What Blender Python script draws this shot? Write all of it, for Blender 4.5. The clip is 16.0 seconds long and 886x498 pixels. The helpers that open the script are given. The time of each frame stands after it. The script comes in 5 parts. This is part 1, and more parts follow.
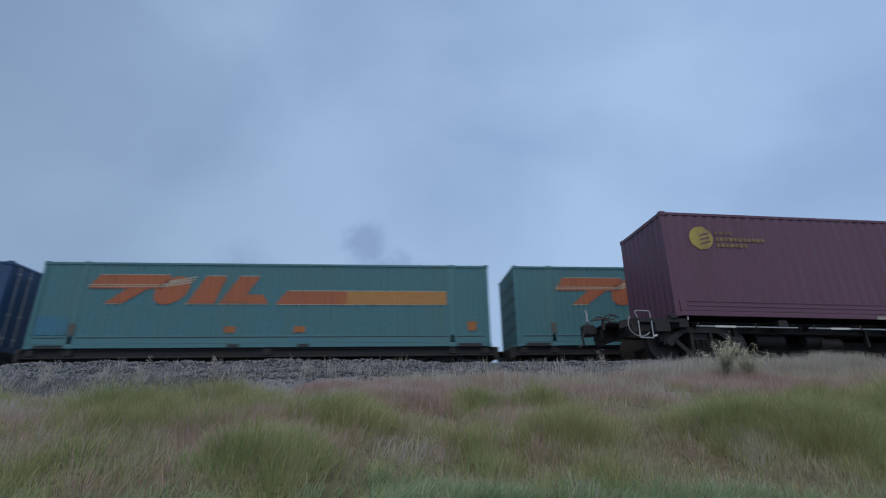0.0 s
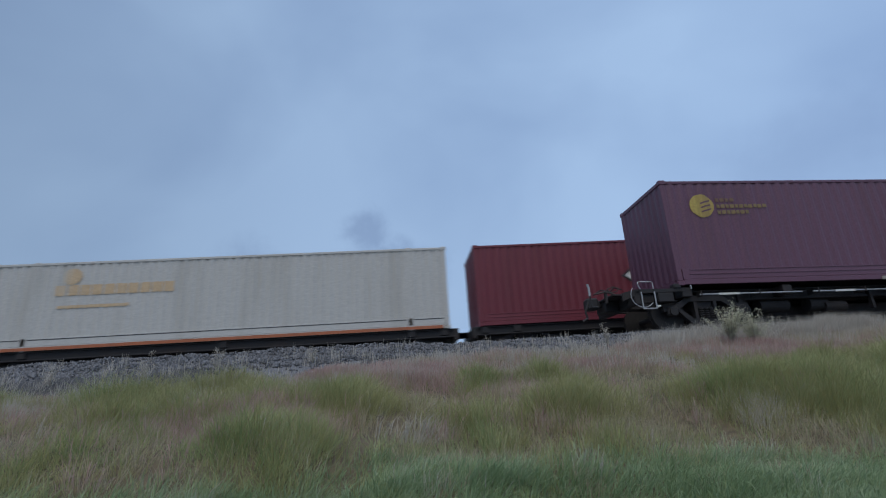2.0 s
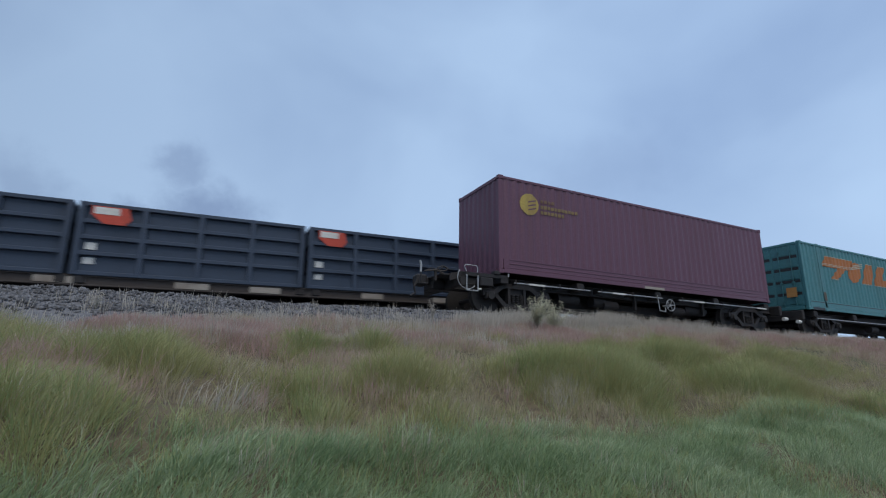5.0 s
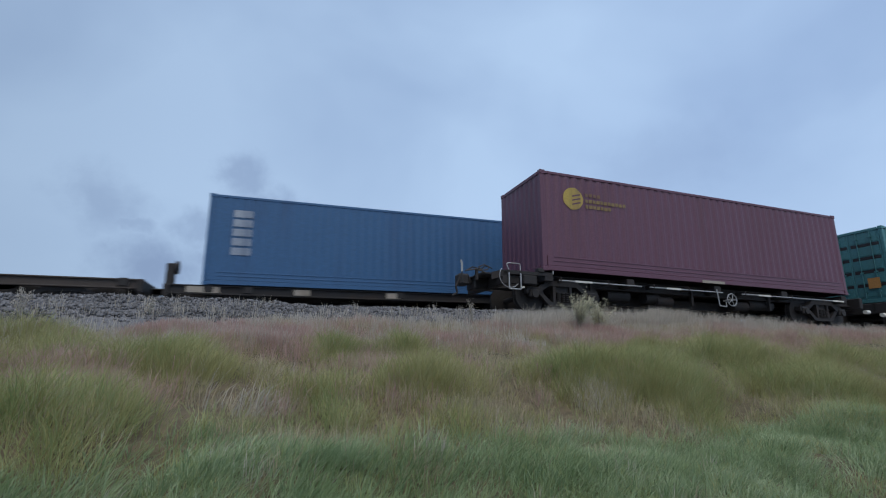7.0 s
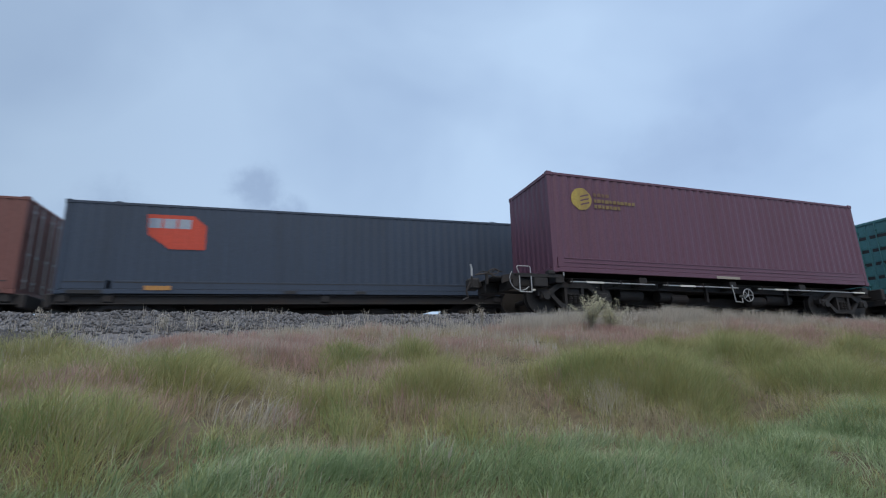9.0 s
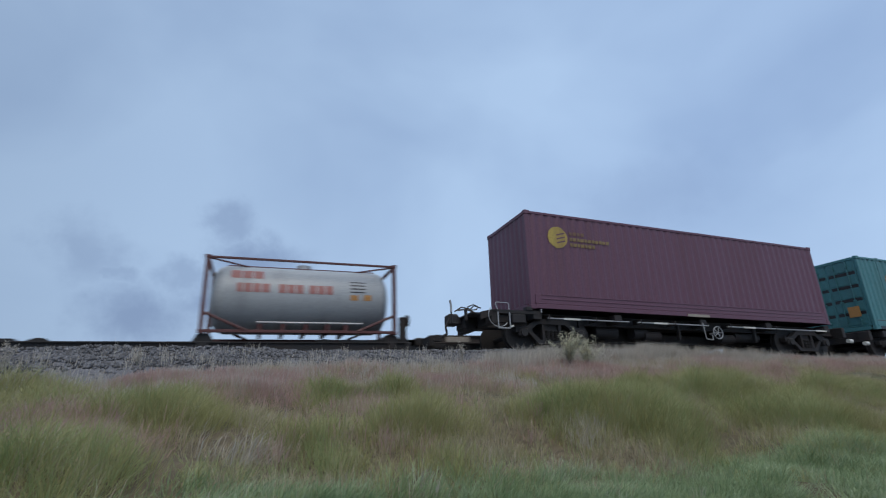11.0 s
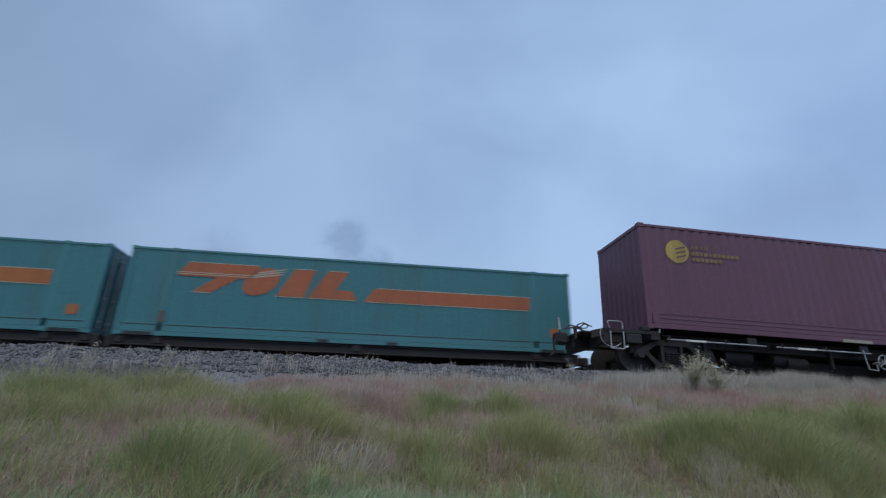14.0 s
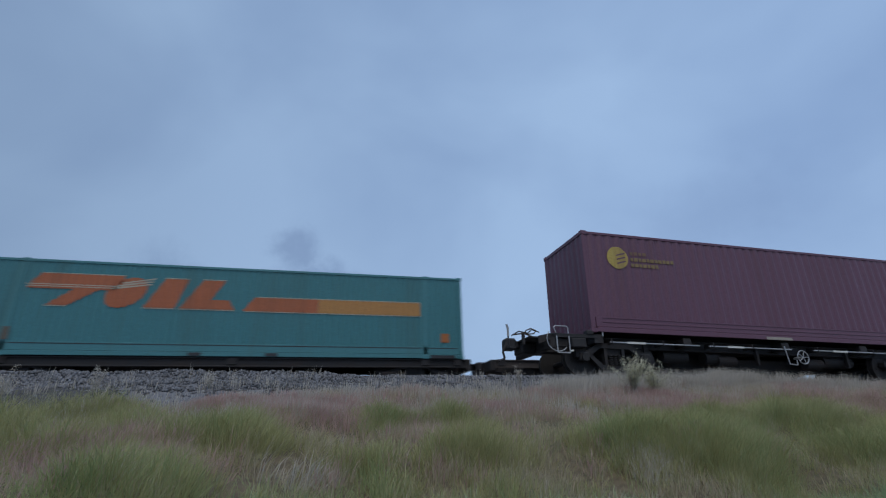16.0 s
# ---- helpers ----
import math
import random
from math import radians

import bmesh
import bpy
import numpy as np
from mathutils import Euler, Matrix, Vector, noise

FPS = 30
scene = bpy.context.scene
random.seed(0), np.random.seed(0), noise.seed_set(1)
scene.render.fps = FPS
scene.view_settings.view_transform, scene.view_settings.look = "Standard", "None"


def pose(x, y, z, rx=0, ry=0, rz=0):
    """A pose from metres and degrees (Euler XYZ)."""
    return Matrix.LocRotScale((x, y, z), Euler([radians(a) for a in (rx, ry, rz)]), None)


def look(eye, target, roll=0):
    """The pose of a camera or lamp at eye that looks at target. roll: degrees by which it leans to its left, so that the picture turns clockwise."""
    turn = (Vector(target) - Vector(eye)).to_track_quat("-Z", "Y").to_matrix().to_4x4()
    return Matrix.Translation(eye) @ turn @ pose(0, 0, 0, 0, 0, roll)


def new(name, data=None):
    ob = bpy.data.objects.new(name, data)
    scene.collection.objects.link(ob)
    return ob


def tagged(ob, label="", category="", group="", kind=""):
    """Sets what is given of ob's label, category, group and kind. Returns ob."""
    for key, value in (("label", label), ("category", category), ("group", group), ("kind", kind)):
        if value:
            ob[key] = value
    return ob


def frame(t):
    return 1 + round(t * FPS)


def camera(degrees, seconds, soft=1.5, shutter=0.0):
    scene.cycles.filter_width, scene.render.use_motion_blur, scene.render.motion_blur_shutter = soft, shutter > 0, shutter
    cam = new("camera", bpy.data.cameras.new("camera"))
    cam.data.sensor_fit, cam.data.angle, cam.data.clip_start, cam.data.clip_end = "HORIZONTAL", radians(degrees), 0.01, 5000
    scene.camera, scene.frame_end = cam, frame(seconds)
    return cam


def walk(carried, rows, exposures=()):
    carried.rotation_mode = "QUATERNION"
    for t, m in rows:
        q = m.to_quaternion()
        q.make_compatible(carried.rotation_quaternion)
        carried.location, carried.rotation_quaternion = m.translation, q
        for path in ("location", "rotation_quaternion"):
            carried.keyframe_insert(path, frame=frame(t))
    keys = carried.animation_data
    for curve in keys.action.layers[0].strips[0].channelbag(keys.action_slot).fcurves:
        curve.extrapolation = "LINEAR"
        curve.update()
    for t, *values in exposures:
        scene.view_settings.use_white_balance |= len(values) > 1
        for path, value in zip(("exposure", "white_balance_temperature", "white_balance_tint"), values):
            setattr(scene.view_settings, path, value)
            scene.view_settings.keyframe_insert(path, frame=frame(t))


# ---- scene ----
cam = camera(85.6, 16.0, soft=1.15, shutter=0.25)
PATH = [  # seconds, x, y, z, and three turns in degrees
    (0.0, -6.965, -11.355, 1.429, 109.62, -0.09, -5.29),
    (0.5, -6.983, -11.352, 1.434, 109.23, 0.05, -5.93),
    (1.0, -6.986, -11.358, 1.453, 109.04, 0.94, -6.54),
    (1.5, -6.973, -11.339, 1.465, 109.49, 0.09, -6.29),
    (2.0, -6.881, -11.251, 1.394, 107.69, 2.58, -4.15),
    (2.5, -6.774, -11.117, 1.407, 109.16, 3.62, -3.61),
    (3.0, -6.821, -11.050, 1.449, 108.98, 2.99, -3.08),
    (3.5, -7.058, -11.061, 1.438, 109.64, -0.47, -14.72),
    (3.7, -7.070, -10.995, 1.399, 104.36, -2.93, -18.42),
    (3.9, -7.063, -10.908, 1.443, 102.25, -1.91, -20.46),
    (4.0, -7.039, -10.953, 1.442, 102.07, -1.07, -20.98),
    (4.2, -7.026, -10.942, 1.441, 103.51, -0.96, -26.12),
    (6.3, -6.926, -11.011, 1.464, 102.89, -0.64, -23.74),
    (6.5, -6.862, -10.991, 1.467, 102.82, 0.50, -21.59),
    (6.8, -6.798, -10.957, 1.495, 102.97, 0.70, -20.03),
    (7.0, -6.703, -10.984, 1.490, 103.24, -0.62, -19.48),
    (7.3, -6.708, -11.031, 1.502, 103.10, 0.78, -18.27),
    (7.5, -6.806, -11.101, 1.496, 104.31, 0.37, -18.62),
    (8.0, -6.715, -11.034, 1.452, 103.29, -0.89, -18.86),
    (8.5, -6.667, -11.027, 1.467, 103.01, 0.53, -17.97),
    (8.7, -6.615, -11.028, 1.505, 103.24, 0.98, -17.55),
    (10.8, -6.776, -11.109, 1.491, 107.50, 1.86, -18.04),
    (11.0, -6.761, -11.129, 1.465, 108.09, 1.21, -20.46),
    (11.5, -6.730, -11.051, 1.461, 108.17, 2.09, -22.32),
    (12.0, -6.709, -11.003, 1.484, 107.79, 2.12, -13.86),
    (12.5, -6.866, -11.044, 1.499, 107.68, 1.78, -8.16),
    (13.0, -6.904, -11.041, 1.483, 108.00, -2.52, -8.21),
    (13.5, -6.782, -10.991, 1.527, 107.96, -1.72, -4.51),
    (14.0, -6.785, -11.117, 1.469, 109.83, -2.49, -8.51),
    (14.5, -6.799, -11.134, 1.483, 110.55, -2.93, -13.45),
    (15.0, -6.760, -11.076, 1.473, 110.78, -1.40, -13.07),
    (15.5, -6.725, -11.187, 1.487, 110.72, -1.07, -12.48),
    (16.0, -6.699, -11.193, 1.490, 110.87, 0.20, -13.49),
]
walk(cam, [(t, pose(x, y, z, rx, ry, rz)) for t, x, y, z, rx, ry, rz in PATH],
     exposures=[(0.0, 0.08, 6400, 10), (3.0, 0.06, 6300, 10), (4.0, 0.13, 6550, 10), (4.4, 0.18, 6550, 10), (6.5, 0.25, 6700, 10), (7.5, 0.36, 6750, 10), (8.7, 0.42, 6950, 10), (11.0, 0.23, 6650, 10), (12.5, -0.06, 6350, 10), (13.5, 0.07, 6200, 10), (14.2, 0.13, 6350, 10), (15.0, 0.03, 6350, 10), (16.0, -0.04, 6250, 10)])

# ---- world and light ----
world = bpy.data.worlds.new("overcast_sky")
scene.world = world
world.use_nodes = True
SUN_ELEV, SUN_AZ = 60.0, 195.0


def build_sky():
    nt = world.node_tree
    n, l = nt.nodes, nt.links
    n.clear()
    out = n.new("ShaderNodeOutputWorld")
    bg = n.new("ShaderNodeBackground")
    sky = n.new("ShaderNodeTexSky")
    sky.sky_type, sky.sun_disc = "NISHITA", False
    sky.sun_elevation, sky.sun_rotation = radians(SUN_ELEV), radians(SUN_AZ)
    sky.dust_density = 3.0
    tc = n.new("ShaderNodeTexCoord")
    # cloud sheet: broad soft banks and finer billows
    mp = n.new("ShaderNodeMapping")
    mp.inputs["Scale"].default_value = (1.0, 1.0, 1.5)
    l.new(tc.outputs["Generated"], mp.inputs["Vector"])
    n1 = n.new("ShaderNodeTexNoise")
    n1.inputs["Scale"].default_value, n1.inputs["Detail"].default_value = 1.9, 4.0
    n1.inputs["Roughness"].default_value, n1.inputs["Distortion"].default_value = 0.45, 0.3
    l.new(mp.outputs[0], n1.inputs["Vector"])
    ramp = n.new("ShaderNodeValToRGB")
    ramp.color_ramp.elements[0].position, ramp.color_ramp.elements[0].color = 0.33, (0.255, 0.375, 0.595, 1)
    ramp.color_ramp.elements[1].position, ramp.color_ramp.elements[1].color = 0.66, (0.365, 0.515, 0.745, 1)
    l.new(n1.outputs["Fac"], ramp.inputs["Fac"])
    # paler towards the horizon
    sep = n.new("ShaderNodeSeparateXYZ")
    l.new(tc.outputs["Generated"], sep.inputs[0])
    low = n.new("ShaderNodeMapRange")
    low.inputs["From Min"].default_value, low.inputs["From Max"].default_value = 0.10, 0.42
    low.inputs["To Min"].default_value, low.inputs["To Max"].default_value = 0.55, 0.0
    l.new(sep.outputs["Z"], low.inputs["Value"])
    pale = n.new("ShaderNodeMix")
    pale.data_type = "RGBA"
    pale.inputs["B"].default_value = (0.42, 0.58, 0.80, 1)
    l.new(low.outputs[0], pale.inputs["Factor"])
    l.new(ramp.outputs["Color"], pale.inputs["A"])
    # ragged darker scud low in the sky: a few small clouds with torn edges
    n2 = n.new("ShaderNodeTexNoise")
    n2.inputs["Scale"].default_value, n2.inputs["Detail"].default_value, n2.inputs["Roughness"].default_value = 11.0, 5.0, 0.6
    l.new(tc.outputs["Generated"], n2.inputs["Vector"])
    off = n.new("ShaderNodeVectorMath")
    off.operation = "MULTIPLY_ADD"
    off.inputs[1].default_value, off.inputs[2].default_value = (0.16, 0.16, 0.12), (-0.08, -0.08, -0.06)
    l.new(n2.outputs["Color"], off.inputs[0])
    torn = n.new("ShaderNodeVectorMath")
    torn.operation = "ADD"
    l.new(tc.outputs["Generated"], torn.inputs[0])
    l.new(off.outputs[0], torn.inputs[1])
    scud = None
    for x, y, z, rx, rz, much in ((-0.07, 0.944, 0.335, 0.050, 0.040, 0.60), (-0.02, 0.965, 0.270, 0.085, 0.050, 0.85), (-0.09, 0.977, 0.195, 0.080, 0.032, 0.70),
                                  (-0.20, 0.966, 0.155, 0.090, 0.055, 0.85), (-0.14, 0.963, 0.235, 0.050, 0.024, 0.50), (-0.29, 0.92, 0.260, 0.060, 0.055, 0.45),
                                  (-0.25, 0.94, 0.225, 0.040, 0.018, 0.45), (0.66, 0.65, 0.36, 0.10, 0.07, 0.30), (0.60, 0.75, 0.25, 0.12, 0.03, 0.20)):
        d = n.new("ShaderNodeVectorMath")
        d.operation = "SUBTRACT"
        d.inputs[1].default_value = (x, y, z)
        l.new(torn.outputs[0], d.inputs[0])
        e = n.new("ShaderNodeVectorMath")
        e.operation = "MULTIPLY"
        e.inputs[1].default_value = (1 / rx, 2.0, 1 / rz)
        l.new(d.outputs[0], e.inputs[0])
        r = n.new("ShaderNodeVectorMath")
        r.operation = "LENGTH"
        l.new(e.outputs[0], r.inputs[0])
        k = n.new("ShaderNodeMapRange")
        k.interpolation_type = "SMOOTHSTEP"
        k.inputs["From Min"].default_value, k.inputs["From Max"].default_value = 0.15, 1.5
        k.inputs["To Min"].default_value, k.inputs["To Max"].default_value = much, 0.0
        l.new(r.outputs["Value"], k.inputs["Value"])
        if scud is None:
            scud = k
        else:
            m = n.new("ShaderNodeMath")
            m.operation = "MAXIMUM"
            l.new(scud.outputs[0], m.inputs[0])
            l.new(k.outputs[0], m.inputs[1])
            scud = m
    dark = n.new("ShaderNodeMix")
    dark.data_type = "RGBA"
    dark.inputs["B"].default_value = (0.20, 0.29, 0.48, 1)
    l.new(scud.outputs[0], dark.inputs["Factor"])
    l.new(pale.outputs["Result"], dark.inputs["A"])
    # a little of the clear sky shows through the sheet
    sk = n.new("ShaderNodeVectorMath")
    sk.operation = "SCALE"
    sk.inputs["Scale"].default_value = 0.08
    l.new(sky.outputs[0], sk.inputs[0])
    thin = n.new("ShaderNodeMix")
    thin.data_type = "RGBA"
    thin.inputs["Factor"].default_value = 0.08
    l.new(dark.outputs["Result"], thin.inputs["A"])
    l.new(sk.outputs[0], thin.inputs["B"])
    # the sheet is thinner, and so lighter, towards +x, and thickest far out to -x
    lean = n.new("ShaderNodeMapRange")
    lean.inputs["From Min"].default_value, lean.inputs["From Max"].default_value = -0.2, 0.7
    lean.inputs["To Min"].default_value, lean.inputs["To Max"].default_value = 0.90, 1.07
    l.new(sep.outputs["X"], lean.inputs["Value"])
    thick = n.new("ShaderNodeMapRange")
    thick.inputs["From Min"].default_value, thick.inputs["From Max"].default_value = -0.65, -0.2
    thick.inputs["To Min"].default_value, thick.inputs["To Max"].default_value = 0.80, 1.0
    l.new(sep.outputs["X"], thick.inputs["Value"])
    both = n.new("ShaderNodeMath")
    both.operation = "MULTIPLY"
    l.new(lean.outputs[0], both.inputs[0])
    l.new(thick.outputs[0], both.inputs[1])
    tilt = n.new("ShaderNodeVectorMath")
    tilt.operation = "SCALE"
    l.new(thin.outputs["Result"], tilt.inputs[0])
    l.new(both.outputs[0], tilt.inputs["Scale"])
    l.new(tilt.outputs[0], bg.inputs["Color"])
    bg.inputs["Strength"].default_value = 1.0
    l.new(bg.outputs[0], out.inputs[0])


build_sky()
sun = new("sun", bpy.data.lights.new("sun", "SUN"))
sun.data.energy, sun.data.angle, sun.data.color = 1.5, radians(40), (1.0, 0.94, 0.86)
_e, _a = radians(SUN_ELEV), radians(SUN_AZ)
sun.matrix_world = look((math.sin(_a) * math.cos(_e) * 50, math.cos(_a) * math.cos(_e) * 50, math.sin(_e) * 50), (0, 0, 0))

# ---- levels ----
RAIL = 2.82        # rail tops of both tracks
NEAR_Y, FAR_Y = 1.22, 5.86   # track centres
GRADE = 0.021      # both tracks fall towards -x
SPEED = 16.3       # metres a second of the far train, towards -x


# ---- materials ----
def material(name, base, rough=0.6, metal=0.0, spread=0.12, stain=None, stain_amount=0.35, grain=22.0, big=0.9, bump=0.15, streak=True, island=False, objrand=False):
    m = bpy.data.materials.new(name)
    m.use_nodes = True
    nt = m.node_tree
    n, l = nt.nodes, nt.links
    b = n["Principled BSDF"]
    tc = n.new("ShaderNodeTexCoord")
    fine = n.new("ShaderNodeTexNoise")
    fine.inputs["Scale"].default_value, fine.inputs["Detail"].default_value = grain, 4.0
    l.new(tc.outputs["Object"], fine.inputs["Vector"])
    mp = n.new("ShaderNodeMapping")
    mp.inputs["Scale"].default_value = (1.6, 1.6, 0.22) if streak else (1, 1, 1)
    l.new(tc.outputs["Object"], mp.inputs["Vector"])
    broad = n.new("ShaderNodeTexNoise")
    broad.inputs["Scale"].default_value, broad.inputs["Detail"].default_value, broad.inputs["Roughness"].default_value = big, 5.0, 0.6
    l.new(mp.outputs[0], broad.inputs["Vector"])
    hsv = n.new("ShaderNodeHueSaturation")
    hsv.inputs["Color"].default_value = (*base, 1)
    val = n.new("ShaderNodeMapRange")
    val.inputs["To Min"].default_value, val.inputs["To Max"].default_value = 1 - spread * 1.6, 1 + spread * 1.6
    val.inputs["From Min"].default_value, val.inputs["From Max"].default_value = 0.25, 0.75
    l.new(fine.outputs["Fac"], val.inputs["Value"])
    src = val.outputs[0]
    if island or objrand:
        g = n.new("ShaderNodeNewGeometry") if island else n.new("ShaderNodeObjectInfo")
        r = n.new("ShaderNodeMapRange")
        r.inputs["To Min"].default_value, r.inputs["To Max"].default_value = 0.55, 1.45
        l.new(g.outputs["Random Per Island" if island else "Random"], r.inputs["Value"])
        mm = n.new("ShaderNodeMath")
        mm.operation = "MULTIPLY"
        l.new(src, mm.inputs[0])
        l.new(r.outputs[0], mm.inputs[1])
        src = mm.outputs[0]
    l.new(src, hsv.inputs["Value"])
    mix = n.new("ShaderNodeMix")
    mix.data_type = "RGBA"
    st = stain or tuple(c * 0.55 for c in base)
    mix.inputs["B"].default_value = (*st, 1)
    fac = n.new("ShaderNodeMapRange")
    fac.interpolation_type = "SMOOTHSTEP"
    fac.inputs["From Min"].default_value, fac.inputs["From Max"].default_value = 0.46, 0.74
    fac.inputs["To Max"].default_value = stain_amount
    l.new(broad.outputs["Fac"], fac.inputs["Value"])
    l.new(fac.outputs[0], mix.inputs["Factor"])
    l.new(hsv.outputs[0], mix.inputs["A"])
    l.new(mix.outputs["Result"], b.inputs["Base Color"])
    rr = n.new("ShaderNodeMapRange")
    rr.inputs["To Min"].default_value, rr.inputs["To Max"].default_value = max(0.05, rough - 0.12), min(1.0, rough + 0.12)
    l.new(broad.outputs["Fac"], rr.inputs["Value"])
    l.new(rr.outputs[0], b.inputs["Roughness"])
    b.inputs["Metallic"].default_value = metal
    if bump:
        bp = n.new("ShaderNodeBump")
        bp.inputs["Strength"].default_value, bp.inputs["Distance"].default_value = bump, 0.01
        l.new(fine.outputs["Fac"], bp.inputs["Height"])
        l.new(bp.outputs[0], b.inputs["Normal"])
    return m


M_MAROON = material("maroon_paint", (0.116, 0.048, 0.078), 0.5, stain=(0.09, 0.040, 0.055))
M_TEAL = material("teal_paint", (0.048, 0.178, 0.198), 0.5, stain=(0.05, 0.12, 0.12), stain_amount=0.4)
M_TEAL_PALE = material("faded_teal_paint", (0.062, 0.172, 0.195), 0.55, stain=(0.08, 0.165, 0.155), stain_amount=0.6)
M_WHITE_BOX = material("off_white_paint", (0.47, 0.46, 0.43), 0.55, stain=(0.33, 0.31, 0.27), stain_amount=0.45)
M_RED = material("red_paint", (0.145, 0.021, 0.032), 0.5, stain=(0.09, 0.018, 0.024))
M_BROWN = material("brown_paint", (0.076, 0.037, 0.033), 0.6, stain=(0.07, 0.035, 0.028), stain_amount=0.5)
M_BLUE = material("blue_paint", (0.028, 0.10, 0.225), 0.5, stain=(0.022, 0.06, 0.15))
M_NAVY = material("navy_paint", (0.022, 0.062, 0.14), 0.5, stain=(0.02, 0.04, 0.09))
M_RUST = material("oxide_orange_paint", (0.155, 0.062, 0.054), 0.6, stain=(0.125, 0.048, 0.04), stain_amount=0.5)
M_SLATE = material("dark_slate_paint", (0.030, 0.047, 0.078), 0.5)
M_ORANGE = material("orange_marking", (0.36, 0.11, 0.045), 0.55, stain=(0.24, 0.09, 0.045), stain_amount=0.6)
M_AMBER = material("amber_marking", (0.40, 0.20, 0.06), 0.55, stain=(0.35, 0.2, 0.07))
M_YELLOW = material("yellow_marking", (0.40, 0.30, 0.065), 0.55, stain=(0.25, 0.17, 0.06), stain_amount=0.8)
M_WHITE = material("white_marking", (0.60, 0.60, 0.57), 0.5, stain=(0.42, 0.40, 0.28), stain_amount=0.6)
M_BLACK = material("black_marking_and_shade", (0.02, 0.02, 0.022), 0.5)
M_RED_MARK = material("red_marking", (0.50, 0.06, 0.03), 0.5)
M_STEEL = material("grimy_wagon_steel", (0.016, 0.015, 0.016), 0.75, stain=(0.05, 0.03, 0.02), streak=False, bump=0.3)
M_DECK = material("dusty_wagon_sill", (0.055, 0.045, 0.04), 0.8, stain=(0.035, 0.028, 0.025), streak=False)
M_WHEEL = material("worn_wheel_steel", (0.022, 0.020, 0.020), 0.75, metal=0.1, streak=False)
M_RAILTOP = material("polished_rail_steel", (0.42, 0.41, 0.40), 0.28, metal=1.0, streak=False, spread=0.05)
M_RAILSIDE = material("rusty_rail_side", (0.09, 0.05, 0.035), 0.85, streak=False)
M_GALV = material("galvanised_steel", (0.36, 0.37, 0.38), 0.5, metal=0.4, streak=False)
M_TANK = material("white_tank_paint", (0.55, 0.57, 0.57), 0.35, stain=(0.35, 0.36, 0.35))
M_TANK_DULL = material("dull_grey_white_tank_paint", (0.33, 0.35, 0.36), 0.45, stain=(0.20, 0.21, 0.21), stain_amount=0.5)
M_TANK_FRAME = material("red_oxide_frame_paint", (0.095, 0.031, 0.030), 0.55)
M_CONCRETE = material("concrete_sleeper", (0.27, 0.26, 0.24), 0.9, streak=False, objrand=True)
M_STONE = material("ballast_stone", (0.125, 0.126, 0.134), 0.9, streak=False, island=True, spread=0.2)
M_BED = material("ballast_bed", (0.13, 0.13, 0.138), 0.95, streak=False, spread=0.35, grain=30.0, bump=0.8)
M_CESS = material("dark_cess_grit", (0.05, 0.048, 0.05), 0.95, streak=False, spread=0.3, grain=26.0, stain=(0.075, 0.065, 0.05), stain_amount=0.6, bump=0.8)
M_SOIL = material("dry_grassy_soil", (0.11, 0.085, 0.05), 0.95, streak=False, spread=0.3, grain=12.0, stain=(0.06, 0.075, 0.03), stain_amount=0.8, bump=0.7)


# ---- mesh helpers ----
def part(name, bm, mat, parent, label="", smooth=False):
    me = bpy.data.meshes.new(name)
    bmesh.ops.recalc_face_normals(bm, faces=bm.faces[:])
    bm.to_mesh(me)
    bm.free()
    if smooth:
        for p in me.polygons:
            p.use_smooth = True
    me.materials.append(mat)
    ob = new(name, me)
    ob.parent = parent
    if label:
        ob["label"] = label
    return ob


def box(x0, x1, y0, y1, z0, z1, bevel=0.0, bm=None):
    own = bmesh.new()
    bmesh.ops.create_cube(own, size=1.0, matrix=Matrix.Translation(((x0 + x1) / 2, (y0 + y1) / 2, (z0 + z1) / 2)) @ Matrix.Diagonal((x1 - x0, y1 - y0, z1 - z0, 1)))
    if bevel:
        bmesh.ops.bevel(own, geom=own.edges[:], offset=bevel, segments=1, affect="EDGES")
    return merge(bm, own)


def merge(bm, own):
    if bm is None:
        return own
    me = bpy.data.meshes.new("tmp")
    own.to_mesh(me)
    own.free()
    bm.from_mesh(me)
    bpy.data.meshes.remove(me)
    return bm


def rod(a, b, r, seg=10, bm=None, r2=None):
    a, b = Vector(a), Vector(b)
    own = bmesh.new()
    d = b - a
    m = Matrix.Translation((a + b) / 2) @ d.to_track_quat("Z", "Y").to_matrix().to_4x4()
    bmesh.ops.create_cone(own, cap_ends=True, segments=seg, radius1=r, radius2=r if r2 is None else r2, depth=d.length, matrix=m)
    return merge(bm, own)


def pipe(points, r, bm=None, seg=8):
    bm = bm or bmesh.new()
    for a, b in zip(points, points[1:]):
        rod(a, b, r, seg, bm)
    return bm


def prism(outline, y0, y1, bm=None):
    """A flat outline in x and z, given depth from y0 to y1."""
    own = bmesh.new()
    f = own.faces.new([own.verts.new((x, y0, z)) for x, z in outline])
    g = bmesh.ops.extrude_face_region(own, geom=[f])["geom"]
    bmesh.ops.translate(own, verts=[v for v in g if isinstance(v, bmesh.types.BMVert)], vec=(0, y1 - y0, 0))
    return merge(bm, own)


# ---- corrugated steel ----
CORR = {"pitch": 0.28, "depth": 0.036}   # of the box now being built


